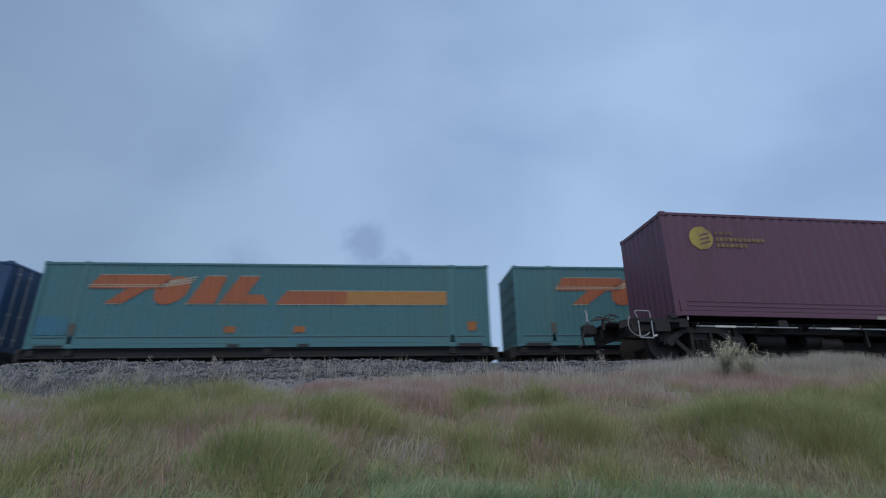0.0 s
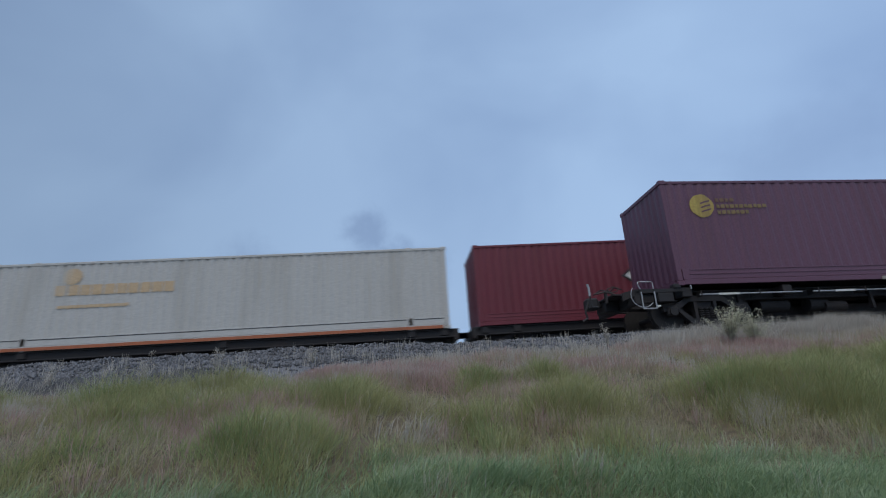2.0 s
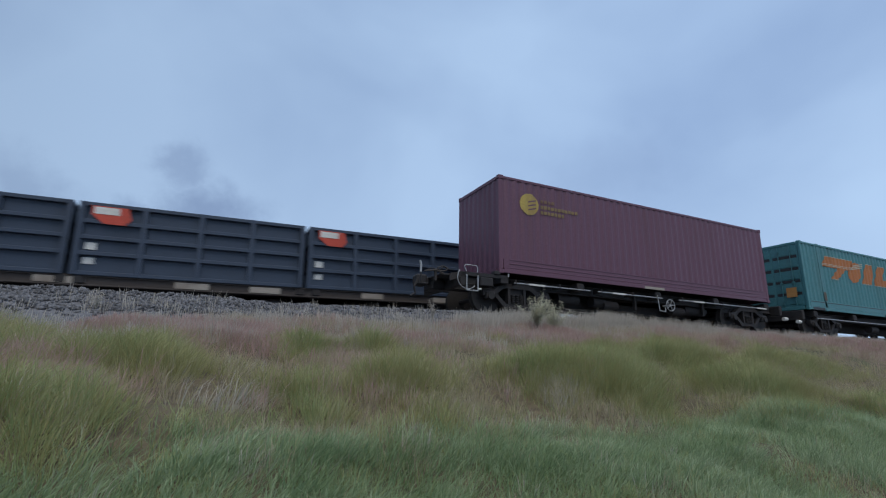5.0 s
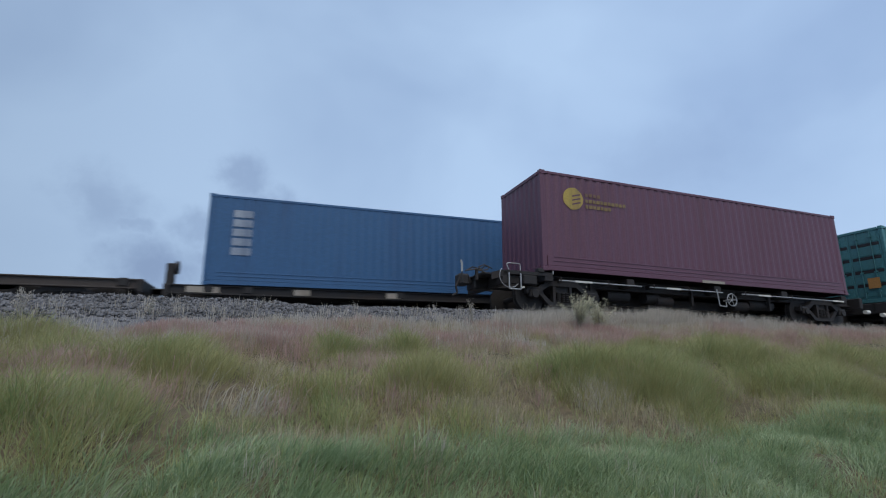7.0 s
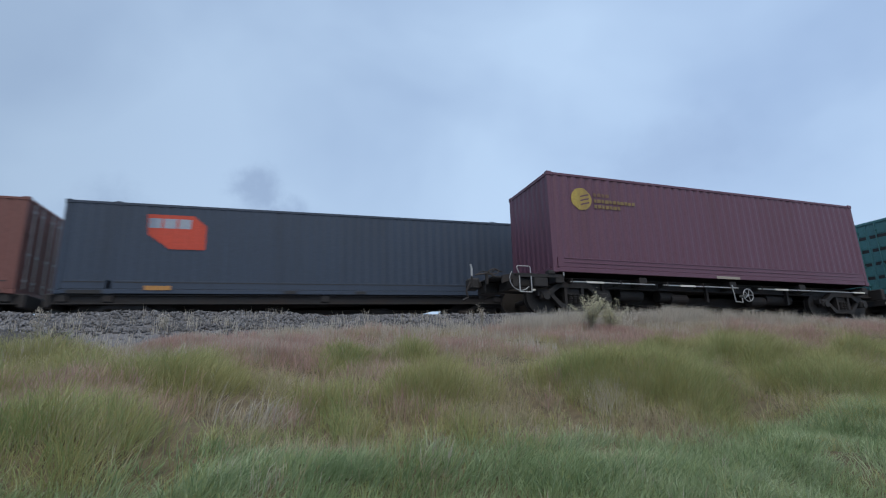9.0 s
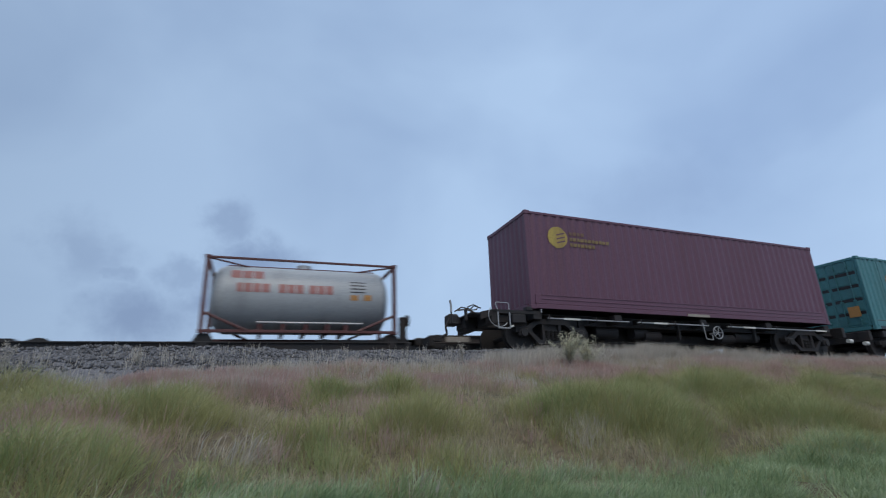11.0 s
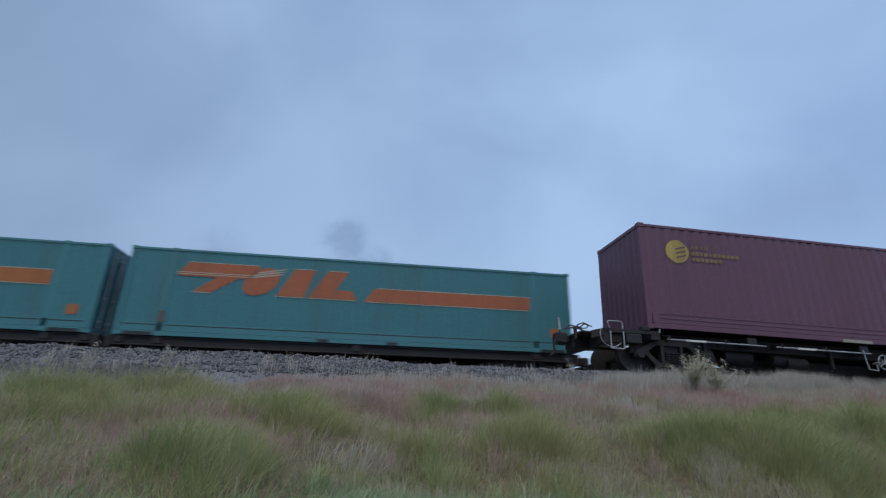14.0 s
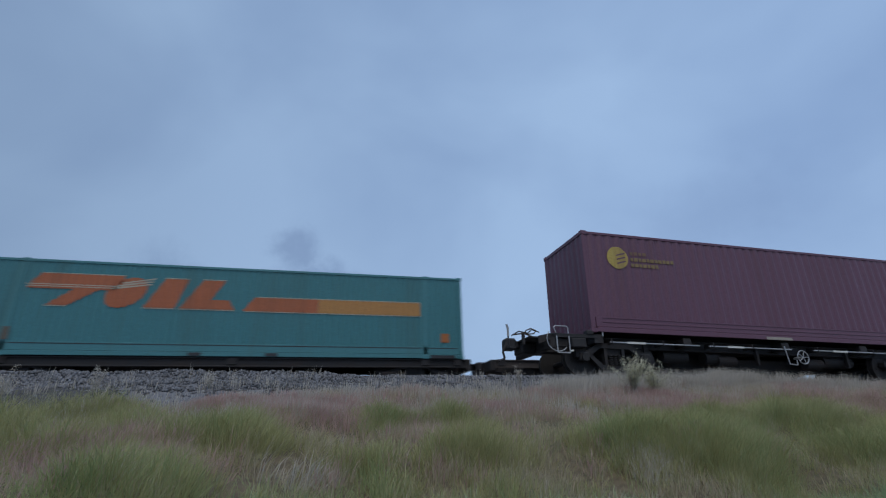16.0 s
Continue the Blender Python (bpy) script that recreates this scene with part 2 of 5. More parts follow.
def wave(s):
    """How far a corrugated wall lies back at s along it."""
    depth = CORR["depth"]
    u = (s / CORR["pitch"]) % 1.0
    if u < 0.26:
        return 0.0
    if u < 0.50:
        return depth * (u - 0.26) / 0.24
    if u < 0.76:
        return depth
    return depth * (1.0 - u) / 0.24


def breaks(a, b):
    pitch = CORR["pitch"]
    k0, k1 = int(a / pitch) - 1, int(b / pitch) + 2
    pts = [(k + f) * pitch for k in range(k0, k1) for f in (0.0, 0.26, 0.50, 0.76)]
    return [a] + [s for s in pts if a + 1e-4 < s < b - 1e-4] + [b]


def corrugated(a, b, z0, z1, place, thick=0.004):
    """A corrugated sheet from a to b and z0 to z1; place(s, back, z) gives the point."""
    bm = bmesh.new()
    rows = []
    for s in breaks(a, b):
        d = wave(s)
        rows.append([bm.verts.new(place(s, d, z0)), bm.verts.new(place(s, d, z1)), bm.verts.new(place(s, d + thick, z1)), bm.verts.new(place(s, d + thick, z0))])
    for p, q in zip(rows, rows[1:]):
        for i in range(4):
            bm.faces.new((p[i], q[i], q[(i + 1) % 4], p[(i + 1) % 4]))
    for r in (rows[0], rows[-1]):
        bm.faces.new(r)
    return bm


def painted(outlines, mat, parent, name, label="", wavy=True, y=0.0, smooth=False):
    """Markings painted on a near side wall: outlines in x and z that follow its corrugation."""
    bm = bmesh.new()
    for o in outlines:
        bm.faces.new([bm.verts.new((x, 0, z)) for x, z in o])
    if wavy:
        xs = [v.co.x for v in bm.verts]
        for s in breaks(min(xs), max(xs)):
            bmesh.ops.bisect_plane(bm, geom=bm.verts[:] + bm.edges[:] + bm.faces[:], plane_co=(s, 0, 0), plane_no=(1, 0, 0))
    for v in bm.verts:
        v.co.y = y - 0.005 + (wave(v.co.x) if wavy else 0.0)
    return part(name, bm, mat, parent, label)


def rect(x0, x1, z0, z1, slant=0.0):
    return [(x0, z0), (x1, z0), (x1 + slant, z1), (x0 + slant, z1)]


def disc(x, z, r, n=28):
    return [(x + r * math.cos(2 * math.pi * i / n), z + r * math.sin(2 * math.pi * i / n)) for i in range(n)]


# ---- ground, ballast and tracks ----
def grade(x):
    return GRADE * max(-60.0, min(0.0, x + 1.0))


# tussocks on the bank: place, half widths, and how far each stands out
TUSSOCKS = ((-7.65, -5.75, 0.75, 0.45, 1.0), (-9.5, -4.2, 0.8, 0.45, 1.0), (-11.0, -4.2, 0.6, 0.4, 0.9), (-12.6, -4.1, 0.7, 0.4, 0.9), (-8.7, -5.3, 0.35, 0.3, 0.6), (-9.9, -5.4, 0.6, 0.35, 0.8), (-6.35, -6.4, 0.40, 0.30, 0.55), (-5.2, -6.4, 0.5, 0.42, 0.85),
            (-3.4, -6.0, 0.4, 0.35, 0.8), (-2.5, -6.4, 1.0, 0.55, 1.0), (0.0, -5.4, 1.2, 0.6, 0.9), (0.2, -6.6, 1.0, 0.5, 0.8), (-8.0, -7.3, 0.45, 0.3, 0.6), (3.0, -5.4, 1.0, 0.6, 0.6),
            (-9.2, -6.3, 0.45, 0.35, 0.6), (-1.2, -7.6, 0.6, 0.4, 0.5))


_t = random.Random(8)
SMALL_TUSSOCKS = tuple((_t.uniform(-11, 3), _t.uniform(-7.6, -5.0), _t.uniform(0.16, 0.34), _t.uniform(0.14, 0.26), _t.uniform(0.3, 0.75)) for _ in range(60))


def clamp(v):
    return max(0.0, min(1.0, v))


def tussock(x, y):
    """0 between the tussocks to 1 on the crown of one."""
    x, y = x + 0.45 * noise.noise((x * 1.5, y * 1.5, 11.0)), y + 0.35 * noise.noise((x * 1.5, y * 1.5, 17.0))
    return clamp(0.9 + 0.6 * noise.noise((x * 2.2, y * 2.6, 23.0))) * min(1.0, sum(k * math.exp(-(((x - a) / rx) ** 2 + ((y - b) / ry) ** 2) ** 1.5) for a, b, rx, ry, k in TUSSOCKS + SMALL_TUSSOCKS if abs(x - a) < 2.5 * rx and abs(y - b) < 2.5 * ry))


def bank(x, y):
    """Height of the earth: a verge, the grassy bank, the formation and the plain behind."""
    prof = ((-3000, -1.0), (-30, -0.3), (-12.5, -0.12), (-10, 0.28), (-7, 1.0), (-4.6, 1.68), (-3.2, 2.05), (-2.2, 2.2), (9.0, 2.2), (16, 0.0), (3000, -1.0))
    z = prof[-1][1]
    for (a, za), (b, zb) in zip(prof, prof[1:]):
        if a <= y <= b:
            z = za + (zb - za) * (y - a) / (b - a)
            break
    if y > -6.0:
        z += grade(x) * min(1.0, (y + 6.0) / 3.0)
    if y > -5.5:
        z -= 0.28 * max(0.0, min(1.0, (-7.5 - x) / 2.5)) * min(1.0, (y + 5.5) / 1.5)
    if -14 < y < -2.2:
        k = min(1.0, (-2.2 - y) / 1.5)
        z += k * (0.16 * noise.noise((x * 0.35, y * 0.5, 3.1)) + 0.15 * noise.noise((x * 1.2, y * 1.6, 7.7)))
        z += k * 0.22 * max(0.0, min(1.0, (x - 0.5) / 5.0)) * max(0.0, 1 - abs(y + 3.4) / 3.0)
    if -9 < y < -3:
        z += 0.10 * tussock(x, y)
    return z


def build_ground():
    xs = [-3000, -800, -200, -80] + [-40 + 0.33 * i for i in range(243)] + [80, 200, 800, 3000]
    ys = [-3000, -800, -200, -60, -30, -20] + [-14 + 0.3 * i for i in range(40)] + [-2.2, 9.0, 16, 60, 200, 800, 3000]
    bm = bmesh.new()
    g = [[bm.verts.new((x, y, bank(x, y))) for y in ys] for x in xs]
    for i in range(len(xs) - 1):
        for j in range(len(ys) - 1):
            bm.faces.new((g[i][j], g[i + 1][j], g[i + 1][j + 1], g[i][j + 1]))
    ob = part("ground", bm, M_SOIL, None, smooth=True)
    return tagged(ob, "earth bank of dry soil under rough grass", "ground", kind="structure")


def bed(y, x=0.0):
    """Height of the ballast across the tracks."""
    top = RAIL - 0.17
    prof = ((-4.4, 1.50), (-3.4, 1.78), (-2.75, 1.98), (-2.2, 2.28), (-1.0, top - 0.03), (-0.55, top + 0.02), (3.0, top), (3.5, top - 0.1), (4.1, top), (7.5, top), (9.3, 2.1))
    for (a, za), (b, zb) in zip(prof, prof[1:]):
        if a <= y <= b:
            hump = 0.10 * clamp((-5.0 - x) / 2.5) * clamp(1.0 - abs(y + 0.9) / 0.9)
            return za + (zb - za) * (y - a) / (b - a) + grade(x) + hump
    return 2.0


def build_ballast():
    bm = bmesh.new()
    xs = [-300, -120, -60] + [-34 + 0.35 * i for i in range(195)] + [60, 120, 300]
    ys = [-4.4, -3.9, -3.4, -3.05, -2.75, -2.5, -2.2, -1.9, -1.6, -1.3, -1.0, -0.55, 0.0, 1.2, 2.4, 3.0, 3.5, 4.1, 5.8, 7.5, 9.3]
    g = []
    for x in xs:
        g.append([bm.verts.new((x, y, bed(y, x) + (0.07 * noise.noise((x * 0.9, y * 1.3, 1.0)) + 0.04 * noise.noise((x * 3.0, y * 3.0, 4.0)) if y < 0 else 0))) for y in ys])
    for i in range(len(xs) - 1):
        for j in range(len(ys) - 1):
            bm.faces.new((g[i][j], g[i + 1][j], g[i + 1][j + 1], g[i][j + 1]))
    return tagged(part("ballast_bed", bm, M_BED, None), "grey crushed-stone ballast bed of two tracks", "ballast", kind="structure")


def build_stones(count=36000):
    rng = np.random.default_rng(5)
    base = np.array([(1, 0, 0), (-1, 0, 0), (0, 1, 0), (0, -1, 0), (0, 0, 1), (0, 0, -1)], float)
    tri = np.array([(0, 2, 4), (2, 1, 4), (1, 3, 4), (3, 0, 4), (2, 0, 5), (1, 2, 5), (3, 1, 5), (0, 3, 5)])
    x = rng.uniform(-24, 10, count)
    y = np.where(x < -7, rng.uniform(-2.15, 0.35, count) - 0.5 * rng.random(count) ** 6, rng.uniform(-2.6, 0.35, count))
    V = np.empty((count, 6, 3))
    for i in range(count):
        s = rng.uniform(0.016, 0.042) * rng.uniform(0.7, 1.3, 3)
        q = base * s + rng.normal(0, 0.010, (6, 3))
        a, b = rng.uniform(0, 6.28, 2)
        ca, sa, cb, sb = math.cos(a), math.sin(a), math.cos(b), math.sin(b)
        q = q @ np.array([(ca, -sa, 0), (sa, ca, 0), (0, 0, 1)]) @ np.array([(1, 0, 0), (0, cb, -sb), (0, sb, cb)])
        z = bed(y[i], x[i]) + 0.07 * noise.noise((x[i] * 0.9, y[i] * 1.3, 1.0)) * (y[i] < 0) + 0.04 * noise.noise((x[i] * 3.0, y[i] * 3.0, 4.0)) * (y[i] < 0)
        V[i] = q + (x[i], y[i], z + 0.012)
    F = (tri[None] + 6 * np.arange(count)[:, None, None]).reshape(-1, 3)
    ob = sheet("ballast_stones", V.reshape(-1, 3), F, M_STONE)
    return tagged(ob, "loose angular grey ballast stones on the shoulder", "ballast", kind="stuff")


def build_cess():
    """The dark gritty strip between the stones and the grass."""
    bm = bmesh.new()
    g = []
    for i in range(120):
        x = -34 + 0.22 * i
        top = -2.0 + 0.16 * noise.noise((x * 1.1, 0.0, 5.0)) + 0.08 * noise.noise((x * 4.0, 0.0, 5.0))
        sink = 0.12 * clamp((x + 10.5) / 2.5)
        g.append([bm.verts.new((x, y, bed(y, x) + 0.07 * noise.noise((x * 0.9, y * 1.3, 1.0)) + 0.04 * noise.noise((x * 3.0, y * 3.0, 4.0)) + lift - sink)) for y, lift in ((top, 0.0), (top - 0.12, 0.035), (-2.5, 0.035), (-2.9, 0.035), (-3.3, 0.03), (-3.8, 0.03))])
    for p, q in zip(g, g[1:]):
        for j in range(5):
            bm.faces.new((p[j], q[j], q[j + 1], p[j + 1]))
    return tagged(part("cess_path", bm, M_CESS, None, smooth=True), "dark gritty strip between the ballast and the grass", "ground", kind="structure")


def sheet(name, V, F, mat):
    me = bpy.data.meshes.new(name)
    me.vertices.add(len(V))
    me.vertices.foreach_set("co", np.ascontiguousarray(V, np.float32).ravel())
    n = len(F)
    me.loops.add(3 * n)
    me.loops.foreach_set("vertex_index", np.ascontiguousarray(F, np.int32).ravel())
    me.polygons.add(n)
    me.polygons.foreach_set("loop_start", np.arange(0, 3 * n, 3, dtype=np.int32))
    me.update(calc_edges=True)
    me.materials.append(mat)
    return new(name, me)


def build_track(yc, name):
    tilt = math.degrees(math.atan(GRADE))
    for side in (-0.76, 0.76):
        for x0, length, turn in ((-1.0, 300.0, 0.0), (-1.0, -80.0, -tilt)):
            if name == "far track" and turn == 0.0:
                turn = -tilt
            root = new("rail")
            root.matrix_basis = pose(x0, yc + side, RAIL, 0, turn, 0)
            tagged(root, "rusty steel rail with a polished running surface", "rail", group=name, kind="structure")
            a, b = sorted((0.0, length))
            bm = prism([(-0.036, -0.004), (0.036, -0.004), (0.034, -0.045), (0.009, -0.055), (0.009, -0.13), (0.07, -0.15), (0.07, -0.16), (-0.07, -0.16), (-0.07, -0.15), (-0.009, -0.13), (-0.009, -0.055), (-0.034, -0.045)], -b, -a)
            bmesh.ops.rotate(bm, verts=bm.verts[:], cent=(0, 0, 0), matrix=Matrix.Rotation(radians(90), 3, "Z"))
            part("rail_body", bm, M_RAILSIDE, root)
            part("rail_head", box(a, b, -0.035, 0.035, -0.004, 0.0), M_RAILTOP, root, "polished running surface")


def build_sleepers():
    """Concrete sleepers of the near track, bedded flush in the stone."""
    own = bmesh.new()
    prof = [(-0.13, -0.16), (-0.105, 0.015), (0.105, 0.015), (0.13, -0.16)]
    own = prism(prof, -1.25, 1.25)
    bmesh.ops.recalc_face_normals(own, faces=own.faces[:])
    me = bpy.data.meshes.new("sleeper")
    own.to_mesh(me)
    own.free()
    me.materials.append(M_CONCRETE)
    track = tagged(new("track_bed"), "row of concrete sleepers under the near rails", "sleepers", kind="structure")
    for i in range(62):
        x = -26 + 0.68 * i
        ob = new("sleeper", me)
        ob.parent = track
        ob.location = (x, NEAR_Y, RAIL - 0.165 + grade(x))


# ---- shipping containers ----
W = 2.438


def empty(name, label, category, group=""):
    ob = new(name)
    ob.empty_display_size = 0.3
    return tagged(ob, label, category, group)


def container(L, H, paint, label, long_box=False, rail_paint=None, doors_at_left=False, skirt=False, ribs=(0.28, 0.036)):
    """A corrugated box, its base's near left corner at the origin."""
    CORR["pitch"], CORR["depth"] = ribs
    root = empty("shipping_container", label, "container", "containers on the trains")
    rp = rail_paint or paint
    lo, hi = 0.17, H - 0.10
    a, b = 0.13, L - 0.13
    part("side_panel", corrugated(a, b, lo, hi, lambda s, d, z: (s, 0.012 + d, z)), paint, root)
    part("side_panel", corrugated(a, b, lo, hi, lambda s, d, z: (s, W - 0.012 - d, z)), paint, root)
    front, back = (0.012, L - 0.03) if not doors_at_left else (L - 0.012, 0.03)
    sg = 1 if not doors_at_left else -1
    part("end_panel", corrugated(0.13, W - 0.13, lo, hi, lambda s, d, z: (front + sg * d, s, z)), paint, root)
    for k in (0, 1):
        y0, y1 = (0.13, W / 2 - 0.006) if k == 0 else (W / 2 + 0.006, W - 0.13)
        x0, x1 = sorted((back, back + (0.03 if doors_at_left else -0.03)))
        bm = box(x0, x1, y0, y1, lo, hi, 0.006)
        for i in range(5):
            z = lo + (hi - lo) * (i + 0.5) / 5
            xa, xb = sorted((back - sg * 0.0, back + sg * 0.016))
            box(xa, xb, y0 + 0.08, y1 - 0.08, z - 0.18, z + 0.18, 0.004, bm)
        d = part("door", bm, paint, root)
        if doors_at_left:
            # black bars in the gaps between the raised panels
            for i in range(1, 5):
                z = lo + (hi - lo) * i / 5
                part("door_bar", box(0.018, 0.034, y0 + 0.06, y1 - 0.06, z - 0.07, z + 0.05), M_BLACK, d, "black bar across the door")
        for f in (0.28, 0.72):
            y = y0 + (y1 - y0) * f
            xr = back + sg * 0.04
            bm = rod((xr, y, lo + 0.02), (xr, y, hi - 0.02), 0.017)
            for z in (lo + 0.25, lo + 1.0, hi - 0.25):
                box(xr - 0.025, xr + 0.025, y - 0.05, y + 0.05, z - 0.03, z + 0.03, 0.0, bm)
            part("lock_rod", bm, paint if doors_at_left else M_GALV, d)
    for y0, y1 in ((0.0, 0.07), (W - 0.07, W)):
        part("top_rail", box(0.17, L - 0.17, y0 + 0.004, y1 - 0.004, H - 0.10, H - 0.02, 0.008), rp, root)
        bm = box(0.17, L - 0.17, y0 + 0.002, y1 - 0.002, 0.02, 0.15, 0.008)
        part("bottom_rail", bm, rp, root)
    for x0, x1 in ((0.0, 0.06), (L - 0.06, L)):
        part("header", box(x0, x1, 0.17, W - 0.17, H - 0.12, H - 0.015, 0.01), rp, root)
        part("sill", box(x0, x1, 0.17, W - 0.17, 0.015, 0.16, 0.01), rp, root)
    post_x = [(0.0, 0.15), (L - 0.15, L)]
    if long_box:
        post_x += [(1.22, 1.38), (L - 1.38, L - 1.22)]
    for x0, x1 in post_x:
        for y0, y1 in ((-0.002, 0.12), (W - 0.12, W + 0.002)):
            part("corner_post", box(x0 + 0.006, x1 - 0.006, y0 + 0.006, y1 - 0.006, 0.12, H - 0.12, 0.012), rp, root)
            for z0, z1 in ((0.0, 0.12), (H - 0.12, H + 0.004)):
                part("corner_casting", box(x0 - 0.004, x1 + 0.02, y0 - 0.004, y1 + 0.02, z0, z1, 0.012), rp, root)
    bm = bmesh.new()
    n = int((L - 0.3) / 0.42)
    pts = [0.15 + (L - 0.3) * i / n for i in range(n + 1)]
    vs = [[bm.verts.new((x, y, H - 0.03 + (0.016 if i % 2 else 0.0))) for y in (0.06, W - 0.06)] for i, x in enumerate(pts)]
    for p, q in zip(vs, vs[1:]):
        bm.faces.new((p[0], q[0], q[1], p[1]))
    bmesh.ops.solidify(bm, geom=bm.faces[:], thickness=0.006)
    part("roof", bm, paint, root)
    part("floor", box(0.15, L - 0.15, 0.07, W - 0.07, 0.10, 0.16), M_STEEL, root)
    if skirt:
        # flat lower wall with long pressed steps
        for y0, y1 in ((0.004, 0.05), (W - 0.05, W - 0.004)):
            part("skirt", box(0.16, L - 0.16, y0, y1, 0.155, 0.42, 0.004), rp, root)
            for z in (0.27, 0.385):
                part("skirt_step", box(0.35, L - 0.35, y0 - 0.012, y1 + 0.012, z, z + 0.035, 0.005), rp, root)
    if long_box:
        # lower side rail, with lift pockets as black plates
        for y0, y1 in ((0.004, 0.05), (W - 0.05, W - 0.004)):
            part("skirt", box(0.16, L - 0.16, y0, y1, 0.155, 0.40, 0.004), rp, root)
        # thin black strips stand in for the shadow line above the rail
        for x0, x1 in ((0.2, 1.2), (1.42, L - 1.42), (L - 1.2, L - 0.2)):
            part("gap_shade", box(x0, x1, -0.001, 0.01, 0.335, 0.362), M_BLACK, root, "black strip painted as the shade of a gap")
        # no cut-out here: flat black plates give the shade of the end recesses
        for x0, x1 in ((0.3, 1.15), (L - 1.15, L - 0.3)):
            part("end_shade", box(x0, x1, -0.003, 0.02, 0.015, 0.12), M_BLACK, root, "black plate painted as the shade under the end")
        # pockets are not hollow; their inner shade is the black colour
        for x in (L / 2 - 1.25, L / 2 + 0.95):
            part("pocket_shade", box(x, x + 0.36, -0.008, 0.05, 0.03, 0.13, 0.006), M_BLACK, root, "black plate for the shade inside a fork-lift pocket")
    return root


def slant_oval(x, z, rx, rz, slant, n=24):
    return [(x + rx * math.cos(2 * math.pi * i / n) + slant * math.sin(2 * math.pi * i / n), z + rz * math.sin(2 * math.pi * i / n)) for i in range(n)]


def carrier_marking(root, L, bar=None, block=None):
    """Orange slanted blocks with pale speed lines and a long speed bar."""
    orange = block or M_ORANGE
    shapes = [[(1.5, 1.98), (1.78, 2.41), (4.0, 2.41), (3.85, 1.95), (1.55, 1.95)], [(2.07, 1.46), (2.62, 1.46), (3.35, 1.95), (2.7, 1.95)],
              slant_oval(4.1, 1.90, 0.52, 0.48, 0.2), [(4.62, 1.46), (5.48, 1.46), (5.78, 2.38), (5.12, 2.38)],
              [(5.62, 1.46), (7.2, 1.46), (7.02, 1.76), (6.48, 1.76), (6.85, 2.38), (6.2, 2.38)]]
    for o in shapes:
        painted([o], orange, root, "marking", "orange slanted block marking")
    pale = [rect(1.45, 3.9, 2.065, 2.09, 0.02), rect(1.48, 3.85, 2.005, 2.03, 0.02), rect(1.8, 4.0, 2.415, 2.435), rect(2.05, 2.62, 1.425, 1.45), rect(4.6, 5.5, 1.425, 1.45), rect(5.6, 7.2, 1.425, 1.45), rect(5.1, 5.8, 2.39, 2.412), rect(6.2, 6.88, 2.39, 2.412)]
    pale += [[(3.7 + 0.13 * k, 1.98 + 0.09 * k), (4.75 + 0.05 * k, 2.16 + 0.09 * k), (4.75 + 0.05 * k, 2.20 + 0.09 * k), (3.7 + 0.13 * k, 2.03 + 0.09 * k)] for k in range(3)]
    for o in pale:
        painted([o], M_PALE_LINE, root, "speed_line", "thin pale speed line", y=-0.003)
    painted([[(7.45, 1.44), (9.74, 1.44), (9.74, 1.88), (7.77, 1.88)]], orange, root, "speed_bar", "orange slanted speed bar")
    painted([rect(9.75, 13.15, 1.44, 1.88)], bar or M_AMBER, root, "speed_bar", "long speed bar")
    for o in (rect(7.5, 13.15, 1.41, 1.435), rect(7.85, 13.15, 1.885, 1.91)):
        painted([o], M_PALE_LINE, root, "speed_line", "thin pale edge line", y=-0.002)
    painted([rect(13.85, 14.15, 0.55, 0.85)], M_DULL_ORANGE, root, "placard", "small amber placard", y=-0.002)
    painted([rect(1.22, 1.40, 0.44, 0.80)], M_GRIME, root, "grime", "brown grime at the post", y=-0.012, wavy=False)


def bars(x, z, widths, h, gap, step=None):
    out, cx = [], x
    for w in widths:
        out.append(rect(cx, cx + w, z, z + h))
        cx += w + gap
    return out


# ---- wagons ----
DECK_NEAR, DECK_FAR = 3.86, 3.84
SPIN = []


def wheelset(parent, x, zc):
    """An axle with two wheels; its centre is its own origin, so that it can turn."""
    R = 0.44
    bm = rod((0, -0.95, 0), (0, 0.95, 0), 0.075)
    for y in (-0.76, 0.76):
        s = 1 if y > 0 else -1
        rod((0, y - 0.065, 0), (0, y + 0.065, 0), R, 24, bm)
        rod((0, y - s * 0.065, 0), (0, y - s * 0.095, 0), R + 0.03, 24, bm)
        for i in range(6):
            a = i * math.pi / 3
            rod((0.27 * math.cos(a), y + s * 0.06, 0.27 * math.sin(a)), (0.27 * math.cos(a), y + s * 0.074, 0.27 * math.sin(a)), 0.05, 8, bm)
    ob = part("wheelset", bm, M_WHEEL, parent, "worn steel axle with two wheels")
    ob.location = (x, W / 2, zc)
    return ob


